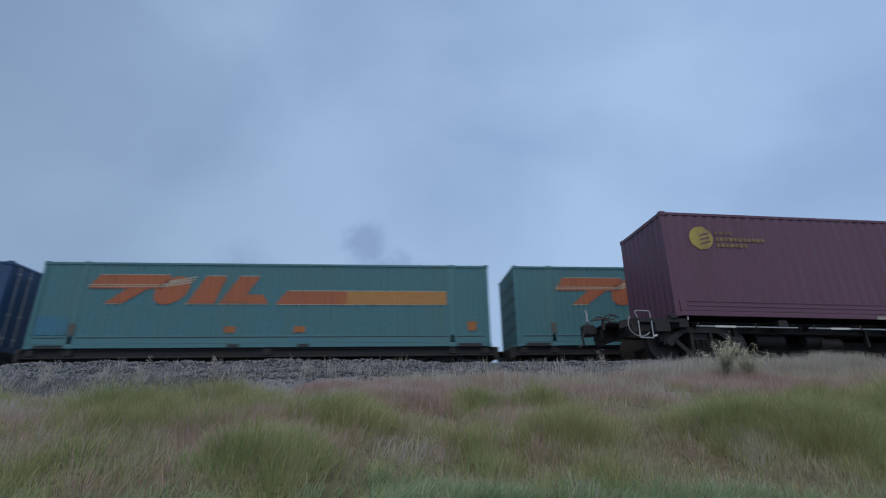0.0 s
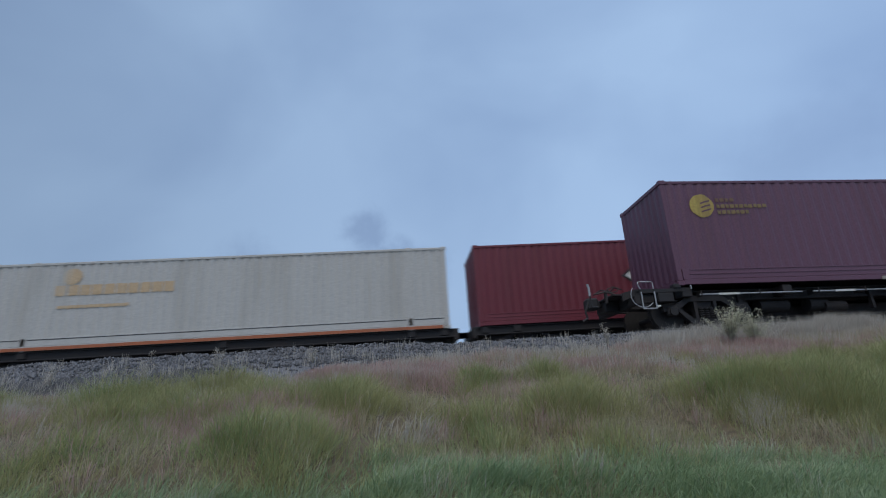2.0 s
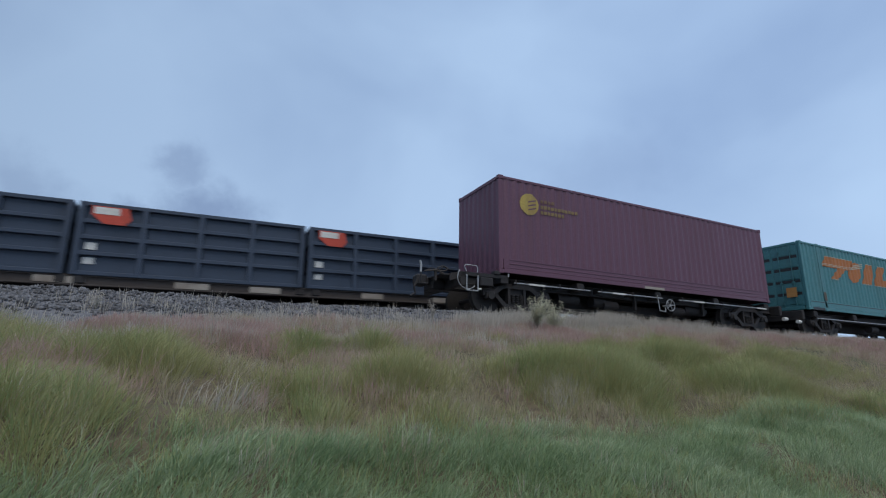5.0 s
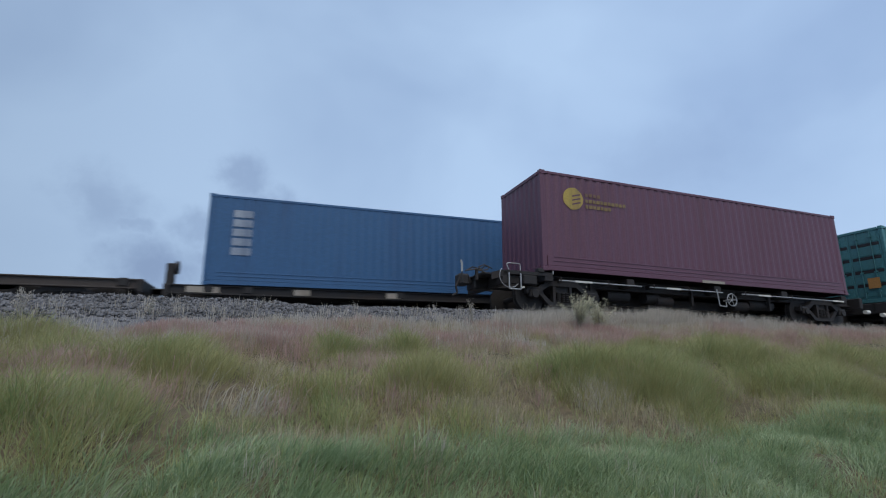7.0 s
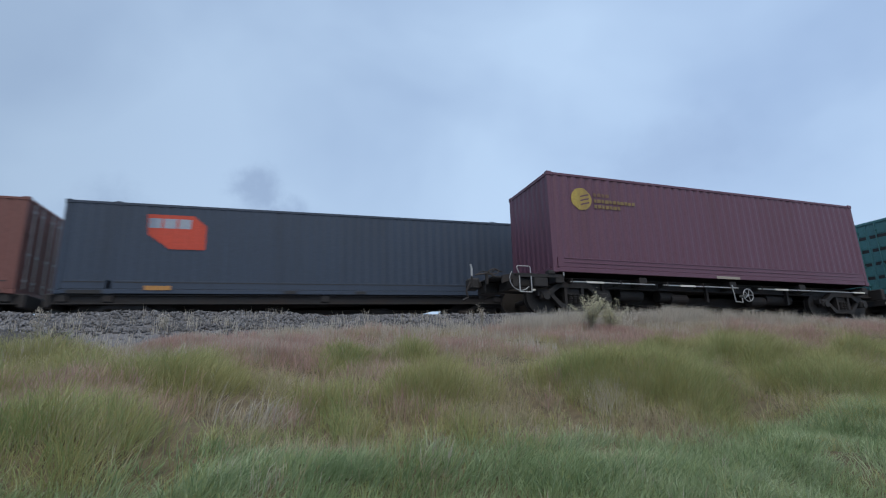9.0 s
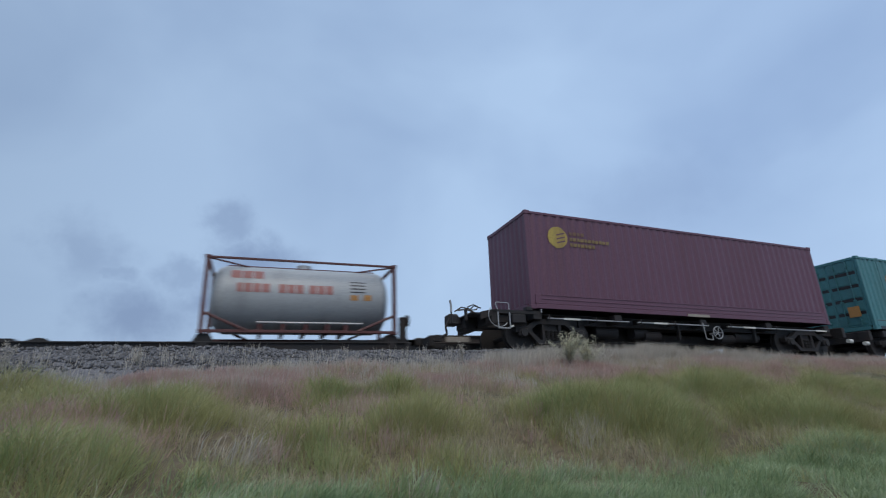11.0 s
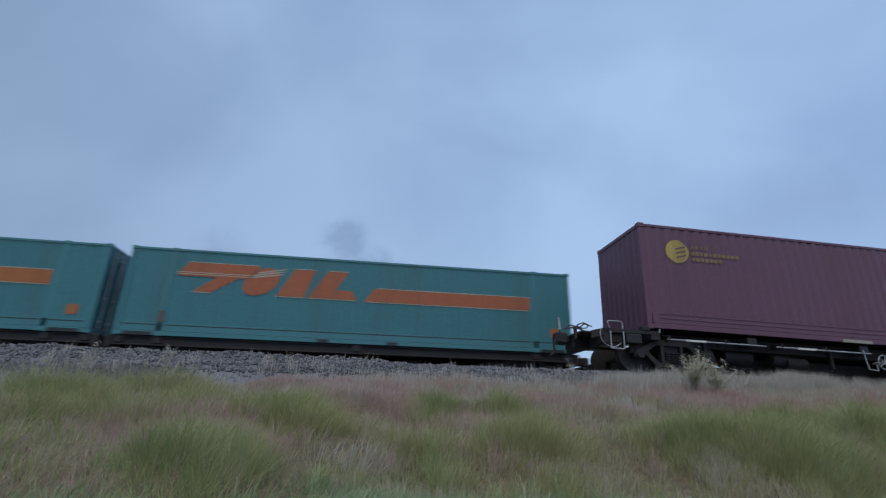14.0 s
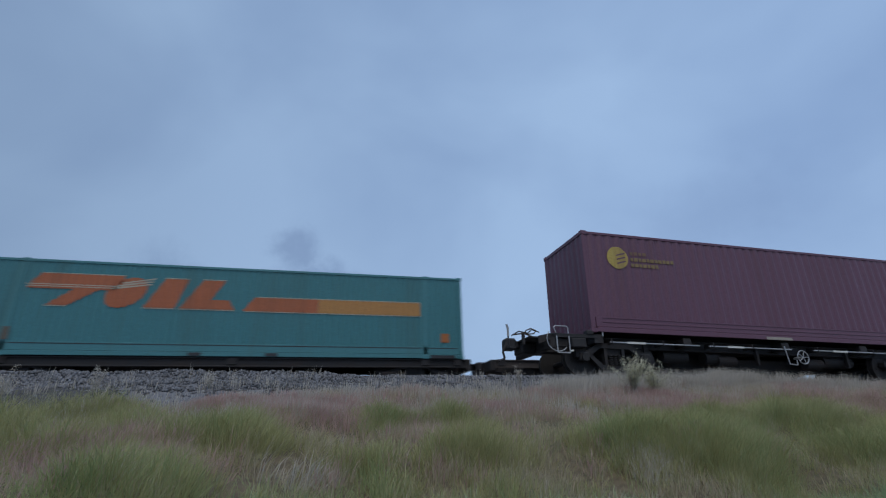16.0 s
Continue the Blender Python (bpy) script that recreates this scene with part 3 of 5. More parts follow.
def bogie(root, xc, rail):
    """Three-piece bogie centred at xc; rail is the rail's height in the wagon's space."""
    bm = box(xc - 0.22, xc + 0.22, 0.25, W - 0.25, rail + 0.50, rail + 0.78, 0.03)
    b = part("bogie", bm, M_STEEL, root)
    for y in (0.18, W - 0.36):
        bm = prism([(xc - 1.12, rail + 0.60), (xc - 0.75, rail + 0.64), (xc - 0.45, rail + 0.84), (xc + 0.45, rail + 0.84), (xc + 0.75, rail + 0.64), (xc + 1.12, rail + 0.60), (xc + 1.12, rail + 0.46), (xc + 0.72, rail + 0.50), (xc + 0.42, rail + 0.70), (xc - 0.42, rail + 0.70), (xc - 0.72, rail + 0.50), (xc - 1.12, rail + 0.46)], y, y + 0.18)
        prism([(xc - 0.78, rail + 0.52), (xc - 0.66, rail + 0.54), (xc - 0.36, rail + 0.27), (xc + 0.36, rail + 0.27), (xc + 0.66, rail + 0.54), (xc + 0.78, rail + 0.52), (xc + 0.42, rail + 0.16), (xc - 0.42, rail + 0.16)], y + 0.02, y + 0.16, bm)
        for dx in (-0.30, 0.22):
            box(xc + dx, xc + dx + 0.08, y + 0.01, y + 0.17, rail + 0.26, rail + 0.72, 0.0, bm)
        part("side_frame", bm, M_STEEL, b)
        for dx in (-0.13, 0.0, 0.13):
            bm = bmesh.new()
            for k in range(5):
                rod((xc + dx, y + 0.02, rail + 0.28 + k * 0.055), (xc + dx, y + 0.02, rail + 0.31 + k * 0.055), 0.058, 10, bm)
            part("spring", bm, M_WHEEL, b)
        for dx in (-0.9, 0.9):
            part("axle_box", box(xc + dx - 0.14, xc + dx + 0.14, y - 0.05, y + 0.1, rail + 0.36, rail + 0.58, 0.03), M_STEEL, b)
            part("axle_cap", rod((xc + dx, y - 0.09, rail + 0.45), (xc + dx, y - 0.04, rail + 0.45), 0.10, 14), M_WHEEL, b)
    return [wheelset(root, xc + dx, rail + 0.44) for dx in (-0.9, 0.9)]


def coupler(root, x, s, rail):
    bm = box(min(x, x + s * 0.55), max(x, x + s * 0.55), W / 2 - 0.11, W / 2 + 0.11, rail + 0.78, rail + 0.98, 0.03)
    box(min(x + s * 0.5, x + s * 0.82), max(x + s * 0.5, x + s * 0.82), W / 2 - 0.20, W / 2 + 0.15, rail + 0.72, rail + 1.04, 0.05, bm)
    part("coupler", bm, M_STEEL, root)


def wagon(L, deck, label, bearers, low=False, tiles=True, sill=None, inset=0.0):
    """Skeletal wagon of length L; origin at its near left end on the deck's top."""
    rail = RAIL - deck
    root = empty("container_wagon", label, "railway wagon", "wagons of the trains")
    top = 0.0 if not low else -0.24
    for y in (0.06 + inset, W - 0.20 - inset):
        bm = box(0.0, L, y, y + 0.14, top - 0.06, top - 0.02, 0.006)
        box(0.0, L, y + 0.055, y + 0.085, top - 0.26, top - 0.06, 0.0, bm)
        box(0.0, L, y, y + 0.14, top - 0.30, top - 0.26, 0.006, bm)
        part("side_sill", bm, sill or M_DECK, root)
    bm = prism([(0.1, top - 0.08), (L - 0.1, top - 0.08), (L - 0.1, -0.34), (L * 0.24, -0.40), (L * 0.30, -0.66), (L * 0.70, -0.66), (L * 0.76, -0.40), (0.1 + 0.0, -0.34)], W / 2 - 0.2, W / 2 + 0.2)
    part("centre_sill", bm, M_STEEL, root)
    for x in (0.0, L - 0.16):
        part("headstock", box(x, x + 0.16, 0.03, W - 0.03, top - 0.40, top - 0.03, 0.02), M_STEEL, root)
    for x in bearers:
        part("cross_bearer", box(x - 0.13, x + 0.13, 0.04, W - 0.04, top - 0.24, top - 0.015, 0.015), M_STEEL, root)
        for y in (0.05, W - 0.25) if not low else ():
            bm = box(x - 0.11, x + 0.11, y, y + 0.20, top - 0.02, 0.0, 0.008)
            part("twist_lock", bm, M_STEEL, root)
    if tiles:
        rng = random.Random(int(L * 10))
        x = 0.6
        while x < L - 1.2:
            w = rng.choice((0.5, 0.75, 0.9))
            if rng.random() < 0.45:
                part("reflective_panel", box(x, x + w, 0.052, 0.062, top - 0.25, top - 0.07), M_PALE, root, "dusty pale panel on the sill")
            x += w + rng.uniform(0.5, 1.3)
    for x in (L * 0.38, L * 0.60):
        part("brake_cylinder", rod((x, 0.55, -0.52), (x + 0.6, 0.55, -0.52), 0.15, 14), M_STEEL, root)
    SPIN.append((root, bogie(root, 1.9, rail) + bogie(root, L - 1.9, rail)))
    coupler(root, 0.0, -1, rail)
    coupler(root, L, 1, rail)
    return root


M_PALE_LINE = material("pale_line_paint", (0.40, 0.38, 0.30), 0.6)
M_GRIME = material("brown_grime", (0.10, 0.09, 0.075), 0.8)
M_PALE = material("dusty_pale_panel", (0.30, 0.27, 0.23), 0.7, stain=(0.12, 0.09, 0.07), stain_amount=0.7, streak=False)


# ---- the standing train on the near track ----
def place(root, x, y, z):
    root.location = (x, y, z)
    return root


def near_train():
    box_ = container(12.192, 2.896, M_MAROON, "maroon corrugated container with a yellow round emblem on a standing wagon", skirt=True, ribs=(0.28, 0.022))
    painted([disc(1.07, 2.15, 0.33)], M_YELLOW, box_, "emblem", "round yellow emblem")
    painted([[(1.04, 2.20 - 0.12 * k), (1.32, 2.28 - 0.12 * k), (1.32, 2.32 - 0.12 * k), (1.04, 2.24 - 0.12 * k)] for k in range(3)], M_MAROON, box_, "slash", y=-0.004)
    painted(bars(1.47, 2.26, (0.11, 0.10, 0.11, 0.10), 0.10, 0.035) , M_STAIN_Y, box_, "lettering", "faded yellow line of lettering")
    painted(bars(1.47, 2.08, (0.105,) * 11, 0.10, 0.026), M_DULL_YELLOW, box_, "lettering", "small dull yellow line of lettering")
    painted(bars(1.47, 1.91, (0.105,) * 7, 0.10, 0.026), M_DULL_YELLOW, box_, "lettering", "small dull yellow line of lettering")
    place(box_, 0.0, 0.0, 3.904)
    L = 14.15
    w = wagon(L, DECK_NEAR, "grimy black skeletal wagon standing still with white edge marks", (1.4, 4.1, 7.4, 10.3, 13.2), tiles=False, sill=M_STEEL, inset=0.32)
    w.location = (-1.2, 0.0, DECK_NEAR)
    # white-edged handrail lines below the deck
    for x0, x1 in ((1.7, 4.45), (4.75, 7.55), (8.35, 13.05)):
        part("side_rod", rod((x0, 0.02, -0.20), (x1, 0.02, -0.20), 0.018), M_GALV, w, "grey pipe along the sill")
    for x in (2.2, 5.35, 9.05, 12.55):
        part("edge_mark", box(x, x + 0.55, -0.004, 0.012, -0.225, -0.175), M_WHITE, w, "white edge mark")
    part("label_plate", box(6.75, 7.65, -0.012, -0.002, 0.06, 0.14), M_PALE, w, "pale plate")
    part("bracket", box(1.48, 1.51, -0.02, 0.02, -0.06, 0.04, 0.004), M_GALV, w, "short pale bracket")
    # end platform: grab rail, step, coupling lever and hoses
    part("grab_rail", pipe([(0.17, 0.0, -0.02), (0.11, 0.0, 0.12), (0.15, 0.0, 0.16), (0.47, 0.0, 0.16), (0.51, 0.0, 0.12), (0.51, 0.0, -0.02)], 0.014), M_GALV, w)
    part("step", pipe([(0.17, -0.02, -0.10), (0.17, -0.02, -0.52), (0.51, -0.02, -0.52), (0.51, -0.02, -0.10)], 0.018), M_GALV, w, "pale steel step stirrup")
    hose = [(-0.11 + 0.30 * (1 - math.cos(a)), -0.03, -0.35 - 0.30 * math.sin(a) + 0.16) for a in [i * math.pi / 10 - 0.7 for i in range(11)]]
    part("air_hose", pipe(hose, 0.011), M_GALV, w, "looped pale air hose")
    part("end_post", pipe([(-1.10, 0.1, -0.14), (-1.10, 0.1, 0.06), (-1.13, 0.1, 0.16)], 0.030), M_GALV, w, "short bent pale end post")
    part("end_post_foot", pipe([(-1.10, 0.1, -0.14), (-1.08, 0.1, -0.42), (-0.9, 0.14, -0.42)], 0.02), M_STEEL, w, "dark foot of the end post")
    part("coupling_lever", pipe([(-1.00, 0.12, -0.12), (-0.80, 0.12, 0.0), (-0.55, 0.12, -0.04), (-0.45, 0.12, 0.06), (-0.25, 0.12, 0.0)], 0.016), M_STEEL, w)
    part("brake_hose", pipe([(-0.95, 0.6, -0.2), (-1.07, 0.6, -0.45), (-1.03, 0.6, -0.62), (-1.17, 0.6, -0.70)], 0.03), M_STEEL, w)
    part("end_gusset", prism([(-0.30, -0.30), (-0.28, -0.10), (0.05, -0.02), (1.4, -0.02), (1.4, -0.10), (0.2, -0.12)], 0.03, 0.10), M_STEEL, w)
    part("end_platform", box(-0.45, 0.1, 0.3, W - 0.3, -0.12, -0.07, 0.01), M_STEEL, w, "chequer-plate end platform")
    part("lever_guide", box(-0.72, -0.66, 0.06, 0.16, -0.34, -0.02, 0.01), M_STEEL, w)
    part("lever_link", pipe([(-0.98, 0.1, -0.10), (-0.70, 0.06, -0.06), (-0.45, 0.06, -0.14)], 0.02), M_DECK, w, "rusty lever link")
    part("lever_loop", pipe([(-0.66, 0.05, 0.0), (-0.50, 0.05, 0.07), (-0.36, 0.05, 0.02), (-0.42, 0.05, -0.06), (-0.60, 0.05, -0.08), (-0.66, 0.05, 0.0)], 0.014), M_DECK, w, "rusty wire loop")
    part("draw_pocket", box(-0.40, 0.0, W / 2 - 0.3, W / 2 + 0.3, -0.42, -0.12, 0.03), M_STEEL, w)
    part("equipment_box", box(0.62, 1.02, 0.02, 0.3, -0.36, -0.12, 0.02), M_STEEL, w)
    part("tap", rod((0.52, -0.03, -0.48), (0.60, -0.03, -0.46), 0.025, 8), M_WHITE, w, "white valve tap")
    part("lock_bracket", box(1.05, 1.25, 0.0, 0.2, -0.02, 0.09, 0.015), M_STEEL, w, "dark twist-lock bracket")
    for x in (1.75, 3.3, 4.9, 6.2, 8.5, 10.6, 12.9):
        part("rod_bracket", box(x - 0.02, x + 0.02, 0.0, 0.36, -0.24, -0.10, 0.004), M_STEEL, w)
    for x, d in ((3.6, 0.8), (5.0, 0.5), (9.2, 1.1)):
        part("air_tank", rod((x, 0.62, -0.44), (x + d, 0.62, -0.44), 0.17, 16), M_STEEL, w)
    for x in (2.9, 6.6, 9.9):
        part("hanger", box(x, x + 0.08, 0.32, 0.42, -0.62, -0.10, 0.005), M_STEEL, w)
    # hand brake
    hw = bmesh.new()
    c = Vector((7.81, -0.06, -0.42))
    ring = [c + Vector((0.19 * math.cos(i * math.pi / 10), 0, 0.19 * math.sin(i * math.pi / 10))) for i in range(21)]
    pipe(ring, 0.014, hw)
    for i in range(5):
        rod(c, c + Vector((0.19 * math.cos(i * 1.2566), 0, 0.19 * math.sin(i * 1.2566))), 0.011, 6, hw)
    rod(c, c + Vector((0, 0.3, 0)), 0.03, 10, hw)
    part("brake_wheel", hw, M_GALV, w, "pale spoked hand-brake wheel")
    part("brake_step", pipe([(7.27, -0.02, -0.12), (7.33, -0.02, -0.62), (7.60, -0.02, -0.64), (7.60, -0.02, -0.5)], 0.016), M_GALV, w)
    part("end_lamp", rod((L + 0.15, 0.1, -0.50), (L + 0.35, 0.1, -0.50), 0.07, 14), M_WHITE, w, "white end fitting")

    teal = container(14.63, 2.896, M_TEAL, "teal corrugated long container with faded orange marking on a standing wagon", long_box=True, doors_at_left=True)
    carrier_marking(teal, 14.63, M_DULL_ORANGE, M_DULL_ORANGE)
    part("door_placard", box(-0.045, -0.035, 0.35, 0.75, 0.55, 0.95), M_AMBER, teal, "amber square placard")
    place(teal, 14.85, 0.02, 3.84)
    w2 = wagon(16.2, 3.80, "grimy black skeletal container wagon standing still under a teal container", (1.0, 4.0, 8.0, 12.0, 15.2), tiles=False, sill=M_STEEL, inset=0.32)
    w2.location = (14.3, 0.0, 3.80)
    part("side_rod", rod((1.0, 0.02, -0.30), (15.0, 0.02, -0.30), 0.02), M_GALV, w2, "grey pipe along the sill")
    part("end_lamp", rod((-0.3, 0.1, -0.50), (-0.1, 0.1, -0.50), 0.07, 14), M_WHITE, w2, "white end fitting")


M_DULL_YELLOW = material("dull_yellow_marking", (0.21, 0.145, 0.06), 0.6)
M_STAIN_Y = material("worn_yellow_marking", (0.165, 0.095, 0.055), 0.6)


# ---- the moving train on the far track ----
MOVING = []   # things with their place along the train


def ride(root, u, z):
    root.location = (u, FAR_Y - W / 2, z + GRADE * u)
    MOVING.append((root, u, FAR_Y - W / 2, z))
    return root


BOT = 3.82


def tank_container(label, paint, frame_paint, H, marks, full=False):
    root = empty("tank_container", label, "tank container", "containers on the trains")
    L = 6.06
    R = 1.19 if full else 1.12
    g = 0.18
    zc = H / 2 + (0.06 if full else 0.04)
    own = bmesh.new()
    prof = [(0.34 - g, 0.42 * R), (0.42 - g, 0.75 * R), (0.56 - g, 0.93 * R), (0.75 - g, R), (L - 0.75 + g, R), (L - 0.56 + g, 0.93 * R), (L - 0.42 + g, 0.75 * R), (L - 0.34 + g, 0.42 * R)]
    n = 40
    rings = [[own.verts.new((x, W / 2 + r * math.cos(2 * math.pi * i / n), zc + r * math.sin(2 * math.pi * i / n))) for i in range(n)] for x, r in prof if r > 0]
    for p, q in zip(rings, rings[1:]):
        for i in range(n):
            own.faces.new((p[i], p[(i + 1) % n], q[(i + 1) % n], q[i]))
    own.faces.new(rings[0])
    own.faces.new(rings[-1])
    part("tank_shell", own, paint, root, smooth=True)
    for x in (0.0, L - 0.13):
        for y in (0.0, W - 0.13):
            part("corner_post", box(x, x + 0.13, y, y + 0.13, 0.1, H - 0.1, 0.01), frame_paint, root)
            for z in (0.0, H - 0.118):
                part("corner_casting", box(x - 0.02, x + 0.15, y - 0.004, y + 0.15, z, z + 0.118, 0.012), frame_paint, root)
        for z in (0.02, H - 0.12):
            part("end_beam", box(x + 0.02, x + 0.11, 0.14, W - 0.14, z, z + 0.1, 0.01), frame_paint, root)
    for y in (0.02, W - 0.10):
        part("bottom_beam", box(0.15, L - 0.15, y, y + 0.08, 0.03, 0.12, 0.008), frame_paint, root)
        part("top_wire" if full else "top_beam", rod((0.1, y + 0.03, H - 0.07), (L - 0.1, y + 0.03, H - 0.07), 0.012) if full else box(0.15, L - 0.15, y, y + 0.07, H - 0.10, H - 0.03, 0.008), frame_paint, root)
        for x0, x1 in ((0.13, 1.3), (L - 0.13, L - 1.3)):
            part("brace", rod((x0, y + 0.03, 0.62), (x1, y + 0.03, 0.10), 0.045, 8), frame_paint, root)
            if full:
                continue
            part("top_brace", rod((x0, y + 0.03, H - 0.10), (x1, W / 2 + (0.35 if y > 1 else -0.35), H - 0.13), 0.03, 8), frame_paint, root)
    for x in (1.7, 2.4, 3.1, 3.8, 4.4):
        part("saddle", box(x - 0.06, x + 0.06, 0.35, W - 0.35, 0.10, 0.42, 0.01), frame_paint, root)
    part("walkway", box(0.6, L - 0.6, W / 2 - 0.25, W / 2 + 0.25, H - 0.09, H - 0.05, 0.01), M_TANK_FRAME if not full else M_GALV, root)
    part("manhole", rod((L / 2, W / 2, zc + R - 0.03), (L / 2, W / 2, zc + R + 0.14), 0.25, 18), M_GALV, root)
    part("side_pipe", rod((1.6, 0.12, 0.36), (4.9, 0.12, 0.36), 0.035, 8), M_GALV, root)

    def on_shell(outlines, mat, name, lab):
        bm = bmesh.new()
        for o in outlines:
            bm.faces.new([bm.verts.new((x, 0, z)) for x, z in o])
        for i in range(12):
            bmesh.ops.bisect_plane(bm, geom=bm.verts[:] + bm.edges[:] + bm.faces[:], plane_co=(0, 0, zc - 0.9 + 0.15 * i), plane_no=(0, 0, 1))
        for v in bm.verts:
            dz = max(-1.0, min(1.0, (v.co.z - zc) / R))
            v.co.y = W / 2 - R * math.sqrt(1 - dz * dz) - 0.006
        part(name, bm, mat, root, lab)
    for outlines, mat, name, lab in marks(zc):
        for o in outlines:
            on_shell([o], mat, name, lab)
    return root


def half_box(label):
    """Low ribbed bulk container with side doors."""
    root = empty("bulk_container", label, "container", "containers on the trains")
    L, H = 6.06, 2.05
    part("body", box(0.05, L - 0.05, 0.13, W - 0.13, 0.1, H - 0.06, 0.02), M_SLATE, root)
    for x in (0.0, L / 2 - 0.07, L - 0.14, 1.5, 4.4):
        for y in (0.0, W - 0.1):
            part("post", box(x, x + 0.14, y, y + 0.10, 0.0, H, 0.012), M_SLATE, root)
    for z in (0.0, 0.55, 1.0, 1.45, H - 0.11):
        for y in (0.012, W - 0.08):
            part("rib", box(0.14, L - 0.14, y, y + 0.12 if y < 1 else y + 0.07, z, z + 0.11, 0.012), M_SLATE, root)
        part("end_rib", box(0.0, 0.06, 0.12, W - 0.12, z, z + 0.11, 0.01), M_SLATE, root)
        part("end_rib", box(L - 0.06, L, 0.12, W - 0.12, z, z + 0.11, 0.01), M_SLATE, root)
    part("emblem", prism([(0.3, 1.95), (1.15, 1.95), (1.25, 1.62), (1.1, 1.45), (0.6, 1.45), (0.3, 1.7)], -0.01, 0.0), M_RED_MARK, root, "red emblem panel")
    part("lettering", box(0.35, 0.95, -0.018, -0.012, 1.72, 1.92), M_WHITE, root, "white lettering block")
    part("placard", box(0.25, 0.5, 0.10, 0.126, 0.72, 0.92), M_WHITE, root)
    part("placard", box(0.25, 0.5, 0.10, 0.126, 0.32, 0.5), M_WHITE, root)
    part("emblem", box(-0.012, -0.002, 1.5, 2.1, 1.0, 1.5), M_RED_MARK, root, "red emblem panel")
    return root


def cement_marks(zc):
    a = zc + 0.40
    return [([rect(2.1, 4.15, a + 0.12, a + 0.36)], M_AMBER, "emblem", "orange curved band"),
            ([rect(2.1, 4.15, a + 0.40, a + 0.50)], M_BLACK, "emblem", "dark band"),
            (bars(2.0, a - 0.32, (0.28,) * 6, 0.30, 0.07), M_SLATE, "lettering", "dark block lettering"),
            (bars(2.0, a - 0.60, (0.17,) * 9, 0.20, 0.05), M_SLATE, "lettering", "dark block lettering"),
            (bars(5.1, zc - 0.15, (0.12,) * 4, 0.06, 0.04), M_BLACK, "lettering", "small dark lettering")]


def hire_marks(zc):
    return [(bars(0.75, zc + 0.52, (0.30, 0.28, 0.28), 0.30, 0.05), M_FADED_RED, "emblem", "red emblem blocks"),
            (bars(0.95, zc + 0.05, (0.16, 0.22, 0.22, 0.22), 0.30, 0.05) + bars(2.2, zc + 0.05, (0.22,) * 3, 0.30, 0.05) + bars(3.15, zc + 0.05, (0.22,) * 3, 0.30, 0.05), M_FADED_RED, "lettering", "faded red block lettering"),
            (bars(4.5, zc - 0.12, (0.25,), 0.18, 0.1) + bars(4.95, zc - 0.12, (0.25,), 0.2, 0.1), M_AMBER, "placard", "amber hazard placards"),
            ([rect(4.5, 5.0, zc + 0.15 + 0.12 * k, zc + 0.19 + 0.12 * k) for k in range(4)], M_BLACK, "lettering", "small dark lettering")]


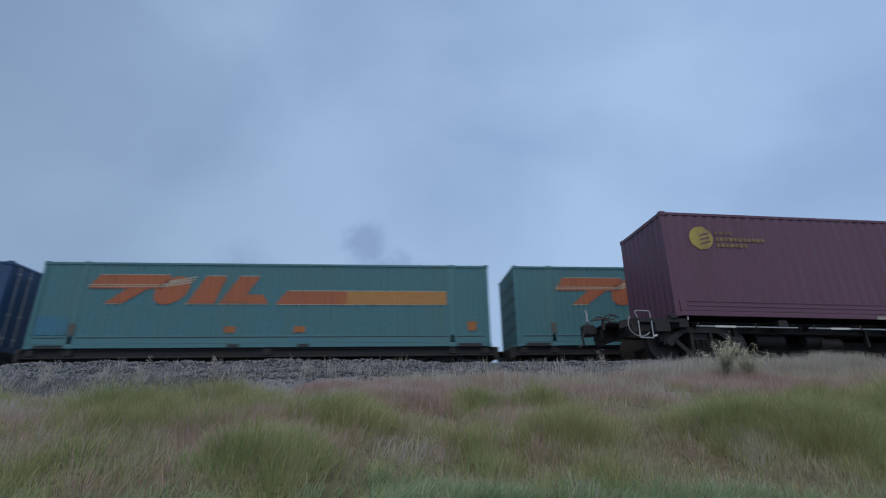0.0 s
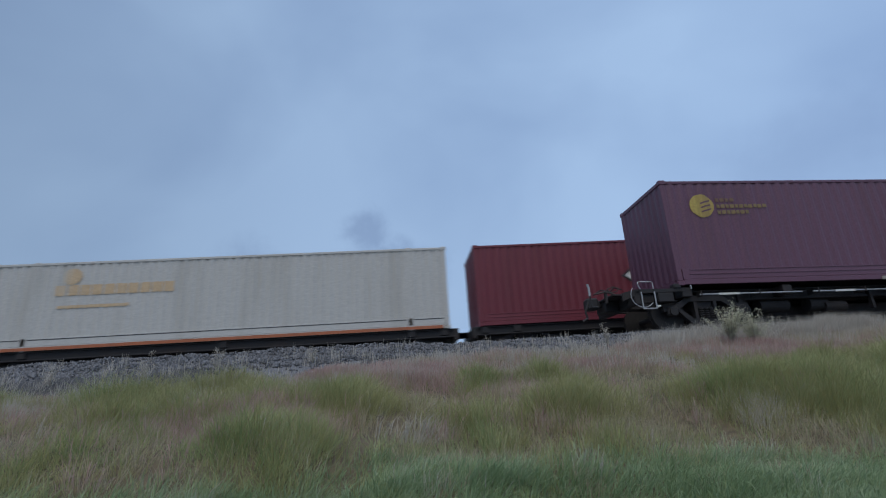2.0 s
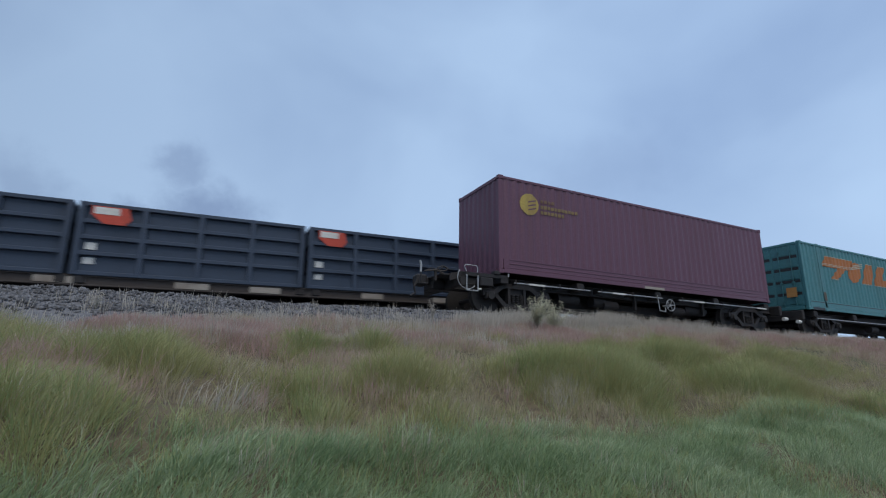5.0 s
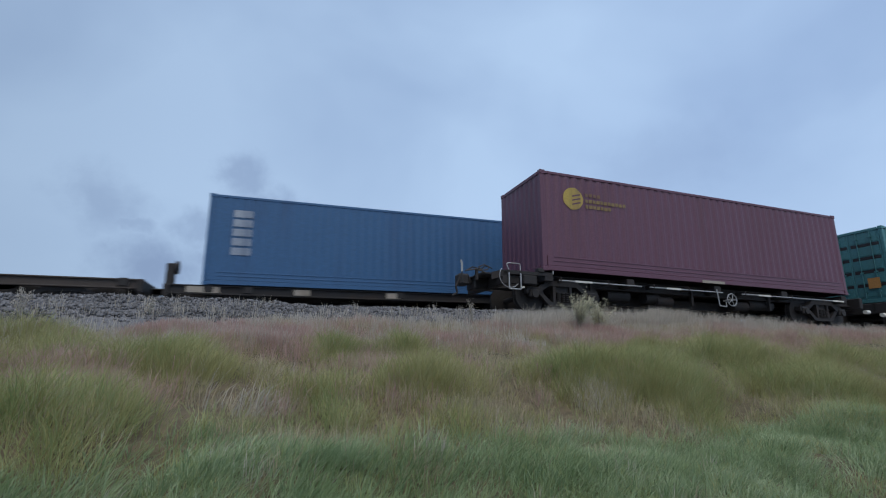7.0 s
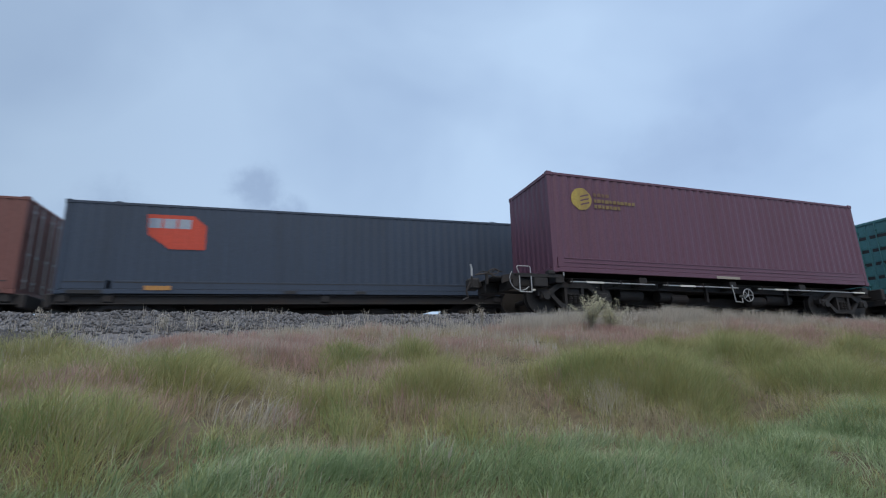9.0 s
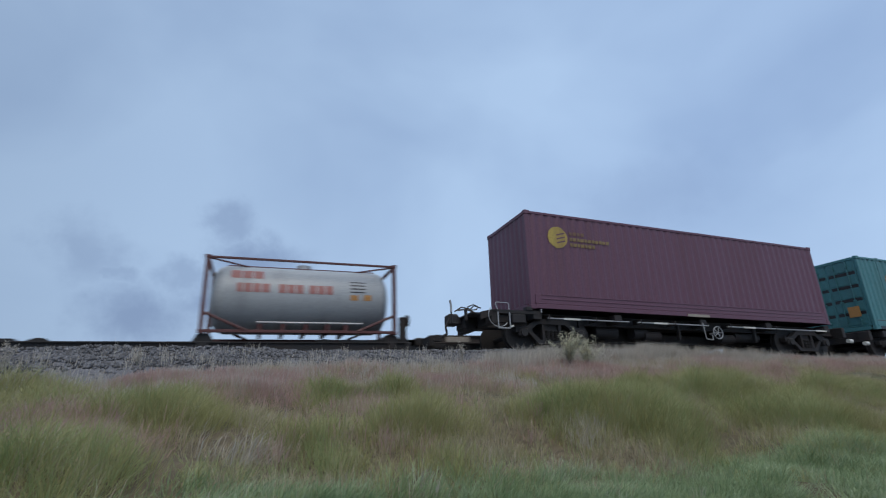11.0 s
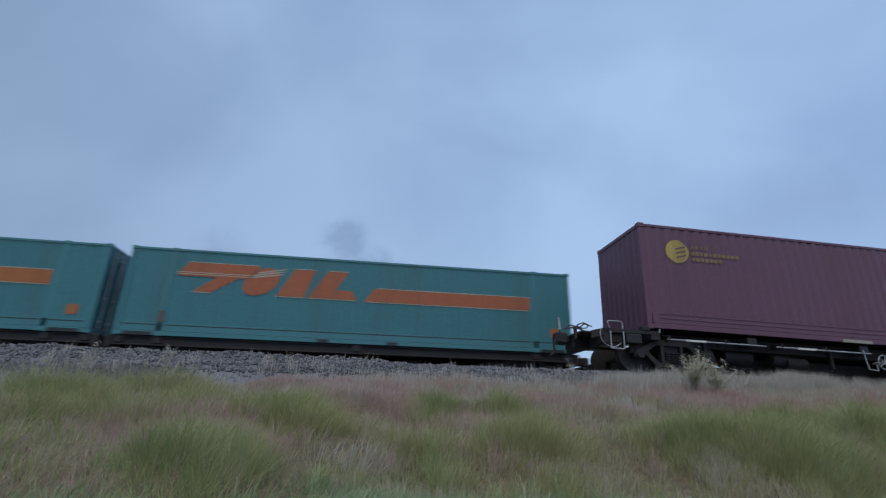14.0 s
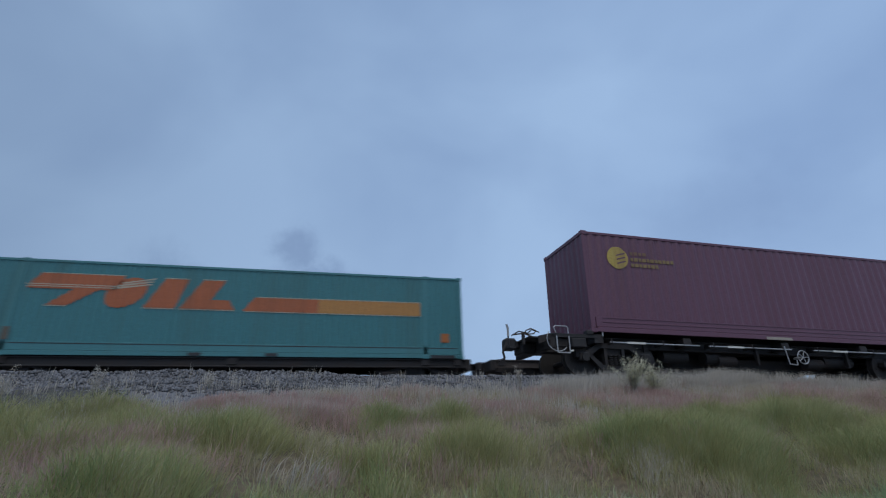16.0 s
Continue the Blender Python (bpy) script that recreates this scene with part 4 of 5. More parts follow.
def far_train():
    def long_carrier(u, bar=None, paint=None, doors_at_left=False):
        c = container(14.63, 2.86, paint or M_TEAL, "teal corrugated long container with orange slanted marking, rolling by", long_box=True, doors_at_left=doors_at_left, ribs=(0.20, 0.036))
        carrier_marking(c, 14.63, bar)
        ride(c, u, BOT)
        return c

    def flat(u0, u1, bearers, tiles=True, low=False, sill=None, lift=0.0, label="dusty skeletal container wagon rolling past"):
        # loaded wagons take M_STEEL sills: the boxes' shade put into the sill colour
        w = wagon(u1 - u0, DECK_FAR + lift, label, [b - u0 for b in bearers], tiles=tiles, low=low, sill=sill)
        if low:
            for b in bearers:
                for y in (0.1, W - 0.4):
                    x = b - u0
                    part("stool", prism([(x - 0.30, -0.26), (x - 0.18, -0.03), (x + 0.18, -0.03), (x + 0.30, -0.26)], y, y + 0.3), M_STEEL, w)
        ride(w, u0, DECK_FAR + lift)
        return w

    def ends(u, L):
        return [u + 0.2, u + 1.3, u + L / 2, u + L - 1.3, u + L - 0.2]

    # long boxes on their own wagons
    blue0 = container(14.63, 2.86, M_NAVY, "dark blue corrugated long container rolling by", long_box=True)
    ride(blue0, -34.1, BOT)
    flat(-34.3, -19.3, ends(-34.1, 14.63), tiles=False, sill=M_STEEL)
    a = long_carrier(-18.48, paint=M_TEAL_PALE)
    b = long_carrier(-2.95, paint=M_TEAL_PALE, doors_at_left=True)
    for c, xs in ((a, (5.9, 8.1)), (b, (2.8, 6.5))):
        for x in xs:
            painted([rect(x, x + 0.36, 0.5, 0.70)], M_BLUE_PATCH if c is b else M_DULL_ORANGE, c, "patch", "painted-over repair patch")
    for o in (rect(0.22, 1.15, 0.44, 1.02), rect(8.0, 8.7, 0.16, 0.33)):
        painted([o], M_SKY_PATCH, a, "patch", "blue painted-over repair patch")
    flat(-18.7, -3.6, ends(-18.48, 14.63), tiles=False, sill=M_STEEL)
    flat(-3.2, 11.9, ends(-2.95, 14.63), tiles=False, sill=M_STEEL)
    white = container(14.63, 2.86, M_WHITE_BOX, "off-white corrugated long container with faded orange marking and base rail", long_box=True)
    painted([disc(2.45, 2.35, 0.28)] , M_FADED, white, "emblem", "faded round orange emblem")
    painted(bars(2.0, 1.72, (0.32,) * 10, 0.34, 0.05), M_FADED, white, "lettering", "faded orange block lettering")
    painted([rect(2.1, 4.3, 1.30, 1.40)], M_FADED, white, "lettering", "faded line of small lettering")
    part("base_stripe", box(0.2, 14.4, -0.012, -0.003, 0.02, 0.12), M_ORANGE, white, "orange base rail")
    ride(white, 12.6, BOT)
    flat(12.35, 27.5, ends(12.6, 14.63), tiles=False, sill=M_STEEL)
    red = container(14.63, 2.86, M_RED, "red corrugated long container with a large white pointed shield emblem", skirt=True)
    k = 7.4
    shield = [(k - 2.05, 1.52), (k - 1.55, 1.85), (k - 1.5, 2.12), (k - 0.85, 2.12), (k, 2.72), (k + 0.85, 2.12), (k + 1.5, 2.12), (k + 1.55, 1.85), (k + 2.05, 1.52), (k + 1.55, 1.2), (k + 1.5, 0.95), (k + 0.85, 0.95), (k, 0.38), (k - 0.85, 0.95), (k - 1.5, 0.95), (k - 1.55, 1.2)]
    painted([[(k + (x - k) * 1.07, 1.53 + (z - 1.53) * 1.09) for x, z in shield]], M_BLACK, red, "emblem_border", "dark edge of the shield")
    painted([shield], M_WHITE, red, "emblem", "white pointed shield", y=-0.003)
    painted(bars(k - 1.5, 1.2, (0.36, 0.2, 0.46, 0.38, 0.46, 0.46), 0.66, 0.135), M_BLACK, red, "lettering", "dark block lettering", y=-0.006)
    ride(red, 28.2, BOT)
    flat(27.95, 43.1, ends(28.2, 14.63), tiles=False, sill=M_STEEL)
    # brown box at the back of a part-loaded flat
    brown = container(12.192, 2.86, M_BROWN, "weathered brown corrugated container with two pale vertical patches", skirt=True)
    for x in (5.6, 7.65):
        painted([rect(x, x + 0.16, 0.35, 1.35)], M_PALE, brown, "patch", "pale vertical label strip")
    painted([rect(0.2, 1.36, 0.2, 2.75)], M_BROWN_PALE, brown, "panel", "lighter repainted panel")
    painted([rect(10.6, 12.0, 0.2, 2.75)], M_BROWN_PALE, brown, "panel", "lighter repainted panel")
    ride(brown, 50.95, BOT)
    flat(44.2, 63.5, (44.6, 47.5, 50.6, 51.2, 57.0, 62.9))
    # low bulk boxes
    for i in range(3):
        ride(half_box("low dark slate ribbed bulk container with a red emblem panel"), 64.77 + 6.2 * i, BOT)
    flat(64.3, 83.7, (64.9, 70.8, 71.2, 77.0, 77.5, 83.2))
    # white tank on a long flat
    t = tank_container("white tank container in a white frame with dark orange emblem", M_TANK, M_TANK, 2.76, cement_marks, full=True)
    ride(t, 91.3, BOT + 0.1)
    flat(84.5, 103.8, (84.9, 91.2, 91.5, 97.2, 97.8, 103.3), lift=0.1)
    # blue, orange and slate boxes
    blue = container(12.192, 2.86, M_BLUE, "blue corrugated container with faded white upright lettering", skirt=True, ribs=(0.28, 0.018))
    painted([rect(0.72, 1.28, 0.95 + 0.30 * k, 1.18 + 0.30 * k) for k in range(5)], M_FADED_WHITE, blue, "lettering", "faded white upright lettering")
    ride(blue, 105.3, BOT)
    flat(104.3, 117.9, ends(105.3, 12.19), sill=M_STEEL, label="dusty skeletal container wagon with an upright hand-brake post")
    post(MOVING[-1][0], 0.12)
    rust = container(14.63, 2.77, M_RUST, "oxide-orange corrugated long container, patchy paint and pale label strip", long_box=True, ribs=(0.28, 0.018))
    painted([rect(1.75, 2.15, 0.3, 1.5)], M_RUST_PALE, rust, "patch", "pale label strip")
    painted([rect(0.25, 0.8, 0.42, 0.62)], M_PALE, rust, "label", "pale label")
    painted([rect(6.2, 10.2, 0.45, 2.6)], M_RUST_PALE, rust, "panel", "lighter repainted panel")
    painted([rect(11.9, 12.3, 0.42, 1.7), rect(12.3, 12.6, 0.42, 0.6)], M_RUST_PALE, rust, "patch", "pale label strip")
    painted([rect(13.35, 13.95, 0.42, 0.68)], M_PALE, rust, "label", "pale label")
    ride(rust, 118.3, BOT + 0.10)
    flat(118.1, 133.2, ends(118.3, 14.63), sill=M_STEEL, lift=0.10)
    slate = container(14.63, 2.77, M_SLATE, "dark slate corrugated long container with a red emblem patch", long_box=True, ribs=(0.28, 0.018))
    painted([[(2.1, 2.42), (3.35, 2.42), (3.72, 2.1), (3.72, 1.36), (2.75, 1.36), (2.15, 1.8)]], M_RED_MARK, slate, "emblem", "red emblem patch")
    painted(bars(2.15, 2.0, (0.34, 0.34, 0.34), 0.30, 0.06), M_FADED_WHITE, slate, "lettering", "white block lettering", y=-0.004)
    painted([rect(2.2, 2.9, 0.12, 0.25)], M_AMBER, slate, "label", "amber label", y=-0.02)
    ride(slate, 133.8, BOT + 0.10)
    flat(133.6, 148.7, ends(133.8, 14.63), tiles=False, sill=M_STEEL, lift=0.10)
    # part-loaded wagon
    small = container(6.06, 2.591, M_RUST, "short oxide-orange corrugated container on a part-loaded wagon")
    ride(small, 149.6, BOT)
    flat(149.4, 163.2, (149.75, 155.5, 162.6), low=True, tiles=False, sill=M_STEEL)
    # tank in a red frame
    t2 = tank_container("white tank container in a red-brown steel frame with red lettering", M_TANK_DULL, M_TANK_FRAME, 2.44, hire_marks)
    ride(t2, 170.75, BOT)
    w = flat(164.0, 177.3, (164.8, 170.9, 176.65), low=True, tiles=False, sill=M_STEEL, label="low skeletal container wagon with an upright hand-brake post")
    post(w, 13.1)
    flat(178.0, 197.4, (178.3, 184.2, 184.8, 190.7, 191.2, 197.0), label="empty dusty skeletal container wagon rolling past")
    long_carrier(198.3, M_DULL_ORANGE)
    long_carrier(213.55, M_ORANGE)
    flat(198.2, 213.2, ends(198.4, 14.63), tiles=False, sill=M_STEEL)
    flat(213.4, 228.4, ends(213.55, 14.63), tiles=False, sill=M_STEEL)
    flat(229.0, 243.4, (230.1, 236.15, 242.1), tiles=False, low=True, sill=M_STEEL, label="empty low skeletal wagon with twist-lock stools")
    long_carrier(244.0, paint=M_TEAL, doors_at_left=True)
    flat(243.8, 258.9, ends(244.0, 14.63), tiles=False, sill=M_STEEL)
    flat(259.6, 279.0, (260, 266, 272, 278.6), label="empty dusty skeletal container wagon rolling past")


def post(w, x):
    part("brake_post", box(x - 0.12, x + 0.12, 0.2, 0.4, -0.3, 0.62, 0.03), M_STEEL, w, "upright dark hand-brake post")
    part("brake_wheel", rod((x + 0.12, 0.3, 0.5), (x + 0.2, 0.3, 0.5), 0.2, 14), M_STEEL, w)


M_DULL_ORANGE = material("dull_orange_marking", (0.36, 0.13, 0.04), 0.6)
M_FADED_RED = material("faded_red_marking", (0.30, 0.12, 0.105), 0.55)
M_SKY_PATCH = material("dull_sky_blue_patch", (0.05, 0.17, 0.25), 0.55, stain=(0.06, 0.16, 0.19), stain_amount=0.8)
M_BLUE_PATCH = material("bright_blue_patch", (0.03, 0.22, 0.38), 0.5)
M_FADED = material("faded_orange_marking", (0.52, 0.38, 0.23), 0.6, stain=(0.48, 0.44, 0.37), stain_amount=0.85)
M_FADED_WHITE = material("faded_white_marking", (0.30, 0.35, 0.42), 0.6, stain=(0.12, 0.17, 0.25), stain_amount=0.8)
M_BROWN_PALE = material("pale_brown_paint", (0.108, 0.053, 0.041), 0.6, stain=(0.11, 0.05, 0.035))
M_RUST_PALE = material("pale_oxide_paint", (0.185, 0.080, 0.066), 0.6, stain=(0.165, 0.065, 0.052))


# ---- grass ----
def leaf_material(name, colours, rough=0.75):
    m = bpy.data.materials.new(name)
    m.use_nodes = True
    n, l = m.node_tree.nodes, m.node_tree.links
    b = n["Principled BSDF"]
    g = n.new("ShaderNodeNewGeometry")
    ramp = n.new("ShaderNodeValToRGB")
    els = ramp.color_ramp.elements
    els[0].position, els[0].color = 0.0, (*colours[0], 1)
    els[1].position, els[1].color = 1.0, (*colours[-1], 1)
    for i, c in enumerate(colours[1:-1]):
        e = els.new((i + 1) / (len(colours) - 1))
        e.color = (*c, 1)
    ns = n.new("ShaderNodeTexNoise")
    ns.inputs["Scale"].default_value, ns.inputs["Detail"].default_value = 2.0, 4.0
    l.new(g.outputs["Position"], ns.inputs["Vector"])
    md = n.new("ShaderNodeMath")
    md.operation = "MULTIPLY_ADD"
    md.inputs[1].default_value = 0.52
    l.new(g.outputs["Random Per Island"], md.inputs[0])
    sc = n.new("ShaderNodeMapRange")
    sc.inputs["From Min"].default_value, sc.inputs["From Max"].default_value = 0.3, 0.7
    sc.inputs["To Max"].default_value = 0.48
    l.new(ns.outputs["Fac"], sc.inputs["Value"])
    l.new(sc.outputs[0], md.inputs[2])
    l.new(md.outputs[0], ramp.inputs["Fac"])
    l.new(ramp.outputs[0], b.inputs["Base Color"])
    b.inputs["Roughness"].default_value = rough
    b.inputs["Specular IOR Level"].default_value = 0.2
    tr = n.new("ShaderNodeBsdfTranslucent")
    l.new(ramp.outputs[0], tr.inputs["Color"])
    ms = n.new("ShaderNodeMixShader")
    ms.inputs[0].default_value = 0.42
    l.new(b.outputs[0], ms.inputs[1])
    l.new(tr.outputs[0], ms.inputs[2])
    l.new(ms.outputs[0], n["Material Output"].inputs[0])
    return m


M_GREEN = leaf_material("green_grass", ((0.21, 0.27, 0.11), (0.32, 0.375, 0.17), (0.46, 0.49, 0.28)))
M_OLIVE = leaf_material("yellow_olive_grass", ((0.26, 0.26, 0.105), (0.375, 0.365, 0.17), (0.52, 0.495, 0.285)))
M_LUSH = leaf_material("lush_grass", ((0.16, 0.24, 0.105), (0.275, 0.365, 0.20), (0.48, 0.55, 0.38)))
M_STRAW = leaf_material("straw_grass", ((0.31, 0.26, 0.17), (0.44, 0.38, 0.27), (0.56, 0.51, 0.39)))
M_PINK = leaf_material("pinkish_seed_grass", ((0.40, 0.255, 0.235), (0.49, 0.345, 0.305), (0.58, 0.46, 0.41)))
M_DRY = leaf_material("pale_dry_stalks", ((0.40, 0.37, 0.30), (0.50, 0.46, 0.40), (0.60, 0.56, 0.50)))
M_WEED = leaf_material("yellow_green_weed", ((0.40, 0.40, 0.27), (0.50, 0.49, 0.36), (0.62, 0.59, 0.47)))


def height_table():
    """Ground heights on a fine grid, to stand many blades on the bank at once."""
    xs, ys = np.arange(-30, 26.01, 0.2), np.arange(-15, 0.01, 0.15)
    Z = np.array([[max(bank(x, y), bed(y, x) if y > -4.4 else -9) for y in ys] for x in xs])
    T = np.array([[tussock(x, y) for y in ys] for x in xs])

    def look_up(A, P):
        i = np.clip((P[:, 0] + 30) / 0.2, 0, len(xs) - 1.001)
        j = np.clip((P[:, 1] + 15) / 0.15, 0, len(ys) - 1.001)
        a, b = i.astype(int), j.astype(int)
        u, v = i - a, j - b
        return A[a, b] * (1 - u) * (1 - v) + A[a + 1, b] * u * (1 - v) + A[a, b + 1] * (1 - u) * v + A[a + 1, b + 1] * u * v
    return lambda P: (look_up(Z, P), look_up(T, P))


def blades(name, roots, height, width, bend, mat, label, rng, seed_head=0.0, wind=(0.14, 0.0), crown=0.5):
    """Curved tapering blades that lean out of their tufts, in one mesh."""
    P, O, up = roots
    n = len(P)
    h = height * rng.uniform(0.5, 1.15, n) * (0.72 + 0.28 * np.clip((P[:, 1] + 9.5) / 3.0, 0, 1)) * (1.0 - 0.5 * crown + crown * up)
    a = rng.uniform(0, 2 * np.pi, n)
    loose = np.stack([np.cos(a), np.sin(a)], 1)
    out = (0.75 * O + 0.35 * loose) * (bend * rng.uniform(0.4, 1.1, n) * h)[:, None] + np.array(wind) * (h * rng.uniform(0.3, 1.0, n))[:, None]
    f = rng.uniform(0, np.pi, n)
    side = np.stack([np.cos(f), 0.5 * np.sin(f)], 1) * (width * rng.uniform(0.6, 1.3, n))[:, None] / 2
    droop = 0.18 + 0.25 * np.hypot(out[:, 0], out[:, 1]) / h
    V = np.zeros((n, 5, 3))
    for k, (t, w) in enumerate(((0.0, 1.0), (0.62, 0.85 + seed_head))):
        c = out * t ** 1.8
        z = h * (t - droop * t * t)
        V[:, 2 * k, :2], V[:, 2 * k + 1, :2] = P[:, :2] + c - side * w, P[:, :2] + c + side * w
        V[:, 2 * k, 2] = V[:, 2 * k + 1, 2] = P[:, 2] + z - 0.02
    V[:, 4, :2] = P[:, :2] + out
    V[:, 4, 2] = P[:, 2] + h * (1 - droop) - 0.02
    tri = np.array([(0, 1, 3), (0, 3, 2), (2, 3, 4)])
    F = (tri[None] + 5 * np.arange(n)[:, None, None]).reshape(-1, 3)
    return tagged(sheet(name, V.reshape(-1, 3), F, mat), label, "grass", kind="stuff")


def scatter(rng, n, keep, many, spread, ground, verge=False):
    """Tufts on the bank, thinned by keep(x, y) from 0 to 1: the roots, which way each leans out, and how high its tussock is."""
    tufts, total = [], 0
    while total < n:
        x, y = rng.uniform(-27, 24), rng.uniform(-10.4, -1.0)
        if verge:
            x, y = rng.uniform(-15, 2), rng.uniform(-14.5, -10.0)
        d = y + 11.2
        if not verge and not -8.6 - 1.15 * d < x < -5.6 + 2.75 * d:
            continue
        if rng.random() > keep(x, y) * (1.0 - 0.97 * min(1.0, 1.3 * near_spots(HOLLOWS, x, y, 0.22, 0.28))):
            continue
        m = int(rng.integers(many // 2, many * 3 // 2))
        tufts.append((x, y, spread * rng.uniform(0.5, 1.4), m))
        total += m
    A = np.repeat(np.array([t[:3] for t in tufts]), [t[3] for t in tufts], axis=0)[:n]
    O = rng.normal(0, 0.6, (n, 2))
    P = np.zeros((n, 3))
    P[:, :2] = A[:, :2] + O * A[:, 2:3]
    P[:, 2], up = ground(P)
    return P, np.clip(O, -1.3, 1.3), up


PINK_SPOTS = ((-8.25, -6.55), (-8.5, -6.2), (-6.3, -4.1), (-6.9, -4.4), (-4.6, -4.2), (-1.8, -4.1), (-1.3, -3.9), (-8.0, -3.6))
THATCH_SPOTS = ((-7.2, -7.45), (-5.5, -7.1), (-4.7, -6.75), (-6.9, -6.75), (-4.2, -7.5), (-8.6, -7.0), (-3.1, -6.95))
HOLLOWS = ((-7.02, -6.25), (-6.97, -6.6), (-4.25, -7.55), (-2.85, -8.4), (-5.75, -7.3), (-7.35, -7.5))   # dark gaps between the tussocks


def near_spots(spots, x, y, rx, ry):
    return sum(math.exp(-((x - a) / rx) ** 2 - ((y - b) / ry) ** 2) for a, b in spots)


def edge(x):
    """The upper border of the closed grass."""
    return -3.05 - 0.45 * clamp((-8.0 - x) / 2.5) + 0.3 * noise.noise((x * 0.5, 0.3, 9.0)) + 1.5 * clamp((x + 4.0) / 6.0)


def build_grass():
    rng = np.random.default_rng(11)
    ground = height_table()

    def lush(x, y):
        return clamp((-7.25 - 0.5 * clamp((-7.3 - x) / 0.5) - y + 0.6 * noise.noise((x * 0.9, y * 0.9, 1.5))) / 0.4) * (1.0 - 0.5 * tussock(x, y)) * clamp(0.85 + 0.8 * noise.noise((x * 1.6, y * 2.0, 31.0)))

    def olive(x, y):
        if y > edge(x):
            return 0.0
        warm = clamp(0.55 + 0.9 * noise.noise((x * 0.7, y * 0.9, 8.0)))
        return clamp(0.05 + tussock(x, y) * (0.35 + 0.65 * warm) + 0.5 * max(0.0, noise.noise((x * 0.9 + 5.0, y * 1.2, 2.0)) - 0.15)) * (1.0 if y < -3.6 else 0.3) * (1.0 - 0.8 * lush(x, y))

    def green(x, y):
        if y > edge(x) - 0.5:
            return 0.0
        cool = clamp(0.35 - 1.0 * noise.noise((x * 0.7, y * 0.9, 8.0)))
        return clamp(tussock(x, y) * cool + 0.12 * clamp((-6.6 - y) / 0.8))

    def pink(x, y):
        if y > edge(x) + 0.1:
            return 0.0
        k = near_spots(PINK_SPOTS, x, y, 0.55, 0.35) + clamp(0.2 + 1.1 * noise.noise((x * 0.6, y * 0.9, 6.0))) * (0.7 if y > -5.2 else 0.15 if y > -7.0 else 0.03)
        return clamp(k) * (1 - 0.6 * clamp((-9.0 - x) / 1.5)) * (1 - 0.7 * tussock(x, y)) * (1.0 - 0.9 * lush(x, y))

    def straw(x, y):
        if y > edge(x) + 0.15:
            return 0.0
        k = 0.75 if y > -5.3 else 0.42
        return clamp(k + 0.8 * near_spots(THATCH_SPOTS, x, y, 0.4, 0.25)) * (1.0 - 0.93 * lush(x, y)) * (1.0 - 0.65 * tussock(x, y))

    def sparse(x, y):
        d = y - edge(x)
        return 0.0 if d < -1.9 else 0.35 * math.exp(-max(0.0, d) * 1.3) * (1.0 if noise.noise((x * 1.7, y * 1.7, 3.0)) > 0.0 else 0.15)

    def crest(x, y):
        return clamp(1.0 - abs(y - edge(x) + 0.15) / 0.45) * clamp((x + 3.2) / 0.8) * clamp((7.0 - x) / 5.0) * clamp(0.5 + 1.2 * noise.noise((x * 1.8, y, 4.0)))

    def pale(x, y):
        return clamp(near_spots(((-3.4, -6.55), (-3.5, -6.7)), x, y, 0.14, 0.12)  + (0.004 if y < -3.5 else 0.0))

    blades("lush_grass", scatter(rng, 165000, lush, 44, 0.12, ground), 0.33, 0.0062, 1.2, M_LUSH, "lush bluish green grass blown over at the foot of the bank", rng, wind=(0.75, 0.0))
    blades("olive_grass", scatter(rng, 115000, olive, 40, 0.12, ground), 0.44, 0.0044, 1.15, M_OLIVE, "yellow-olive tussock grass on the bank", rng, crown=1.0)
    blades("green_grass", scatter(rng, 65000, green, 46, 0.13, ground), 0.42, 0.0046, 1.15, M_GREEN, "green tussock grass on the bank", rng, crown=1.0)
    blades("straw_grass", scatter(rng, 150000, straw, 34, 0.12, ground), 0.34, 0.0042, 0.85, M_STRAW, "straw-coloured dry grass on the bank", rng)
    blades("seed_grass", scatter(rng, 95000, pink, 30, 0.12, ground), 0.38, 0.0042, 0.6, M_PINK, "pinkish brown seeding grass along the top of the bank", rng, 0.5)
    blades("verge_grass", scatter(rng, 26000, lambda x, y: 0.9, 40, 0.2, ground, True), 0.24, 0.007, 1.1, M_LUSH, "short green grass of the verge below the bank", rng)
    blades("dry_stalks", scatter(rng, 40000, sparse, 12, 0.07, ground), 0.42, 0.0042, 0.35, M_DRY, "pale dry stalks growing through the ballast", rng, 0.6, wind=(0.06, 0.0))
    blades("crest_grass", scatter(rng, 12000, crest, 14, 0.08, ground), 0.66, 0.0046, 0.4, M_DRY, "tall pale seeding grass on the crest of the bank", rng, 0.8, wind=(0.12, 0.0))
    blades("bent_stems", scatter(rng, 110, lambda x, y: clamp(near_spots(((-7.0, -6.68), (-6.86, -6.74)), x, y, 0.16, 0.08) - 0.1), 8, 0.10, ground), 0.46, 0.0065, 0.8, M_DRY, "pale bent stems beside a dark hollow", rng, wind=(0.75, 0.0))
    blades("bleached_grass", scatter(rng, 3500, pale, 16, 0.06, ground), 0.34, 0.0045, 0.6, M_DRY, "bleached dry stems between the tussocks", rng, wind=(0.3, 0.0))


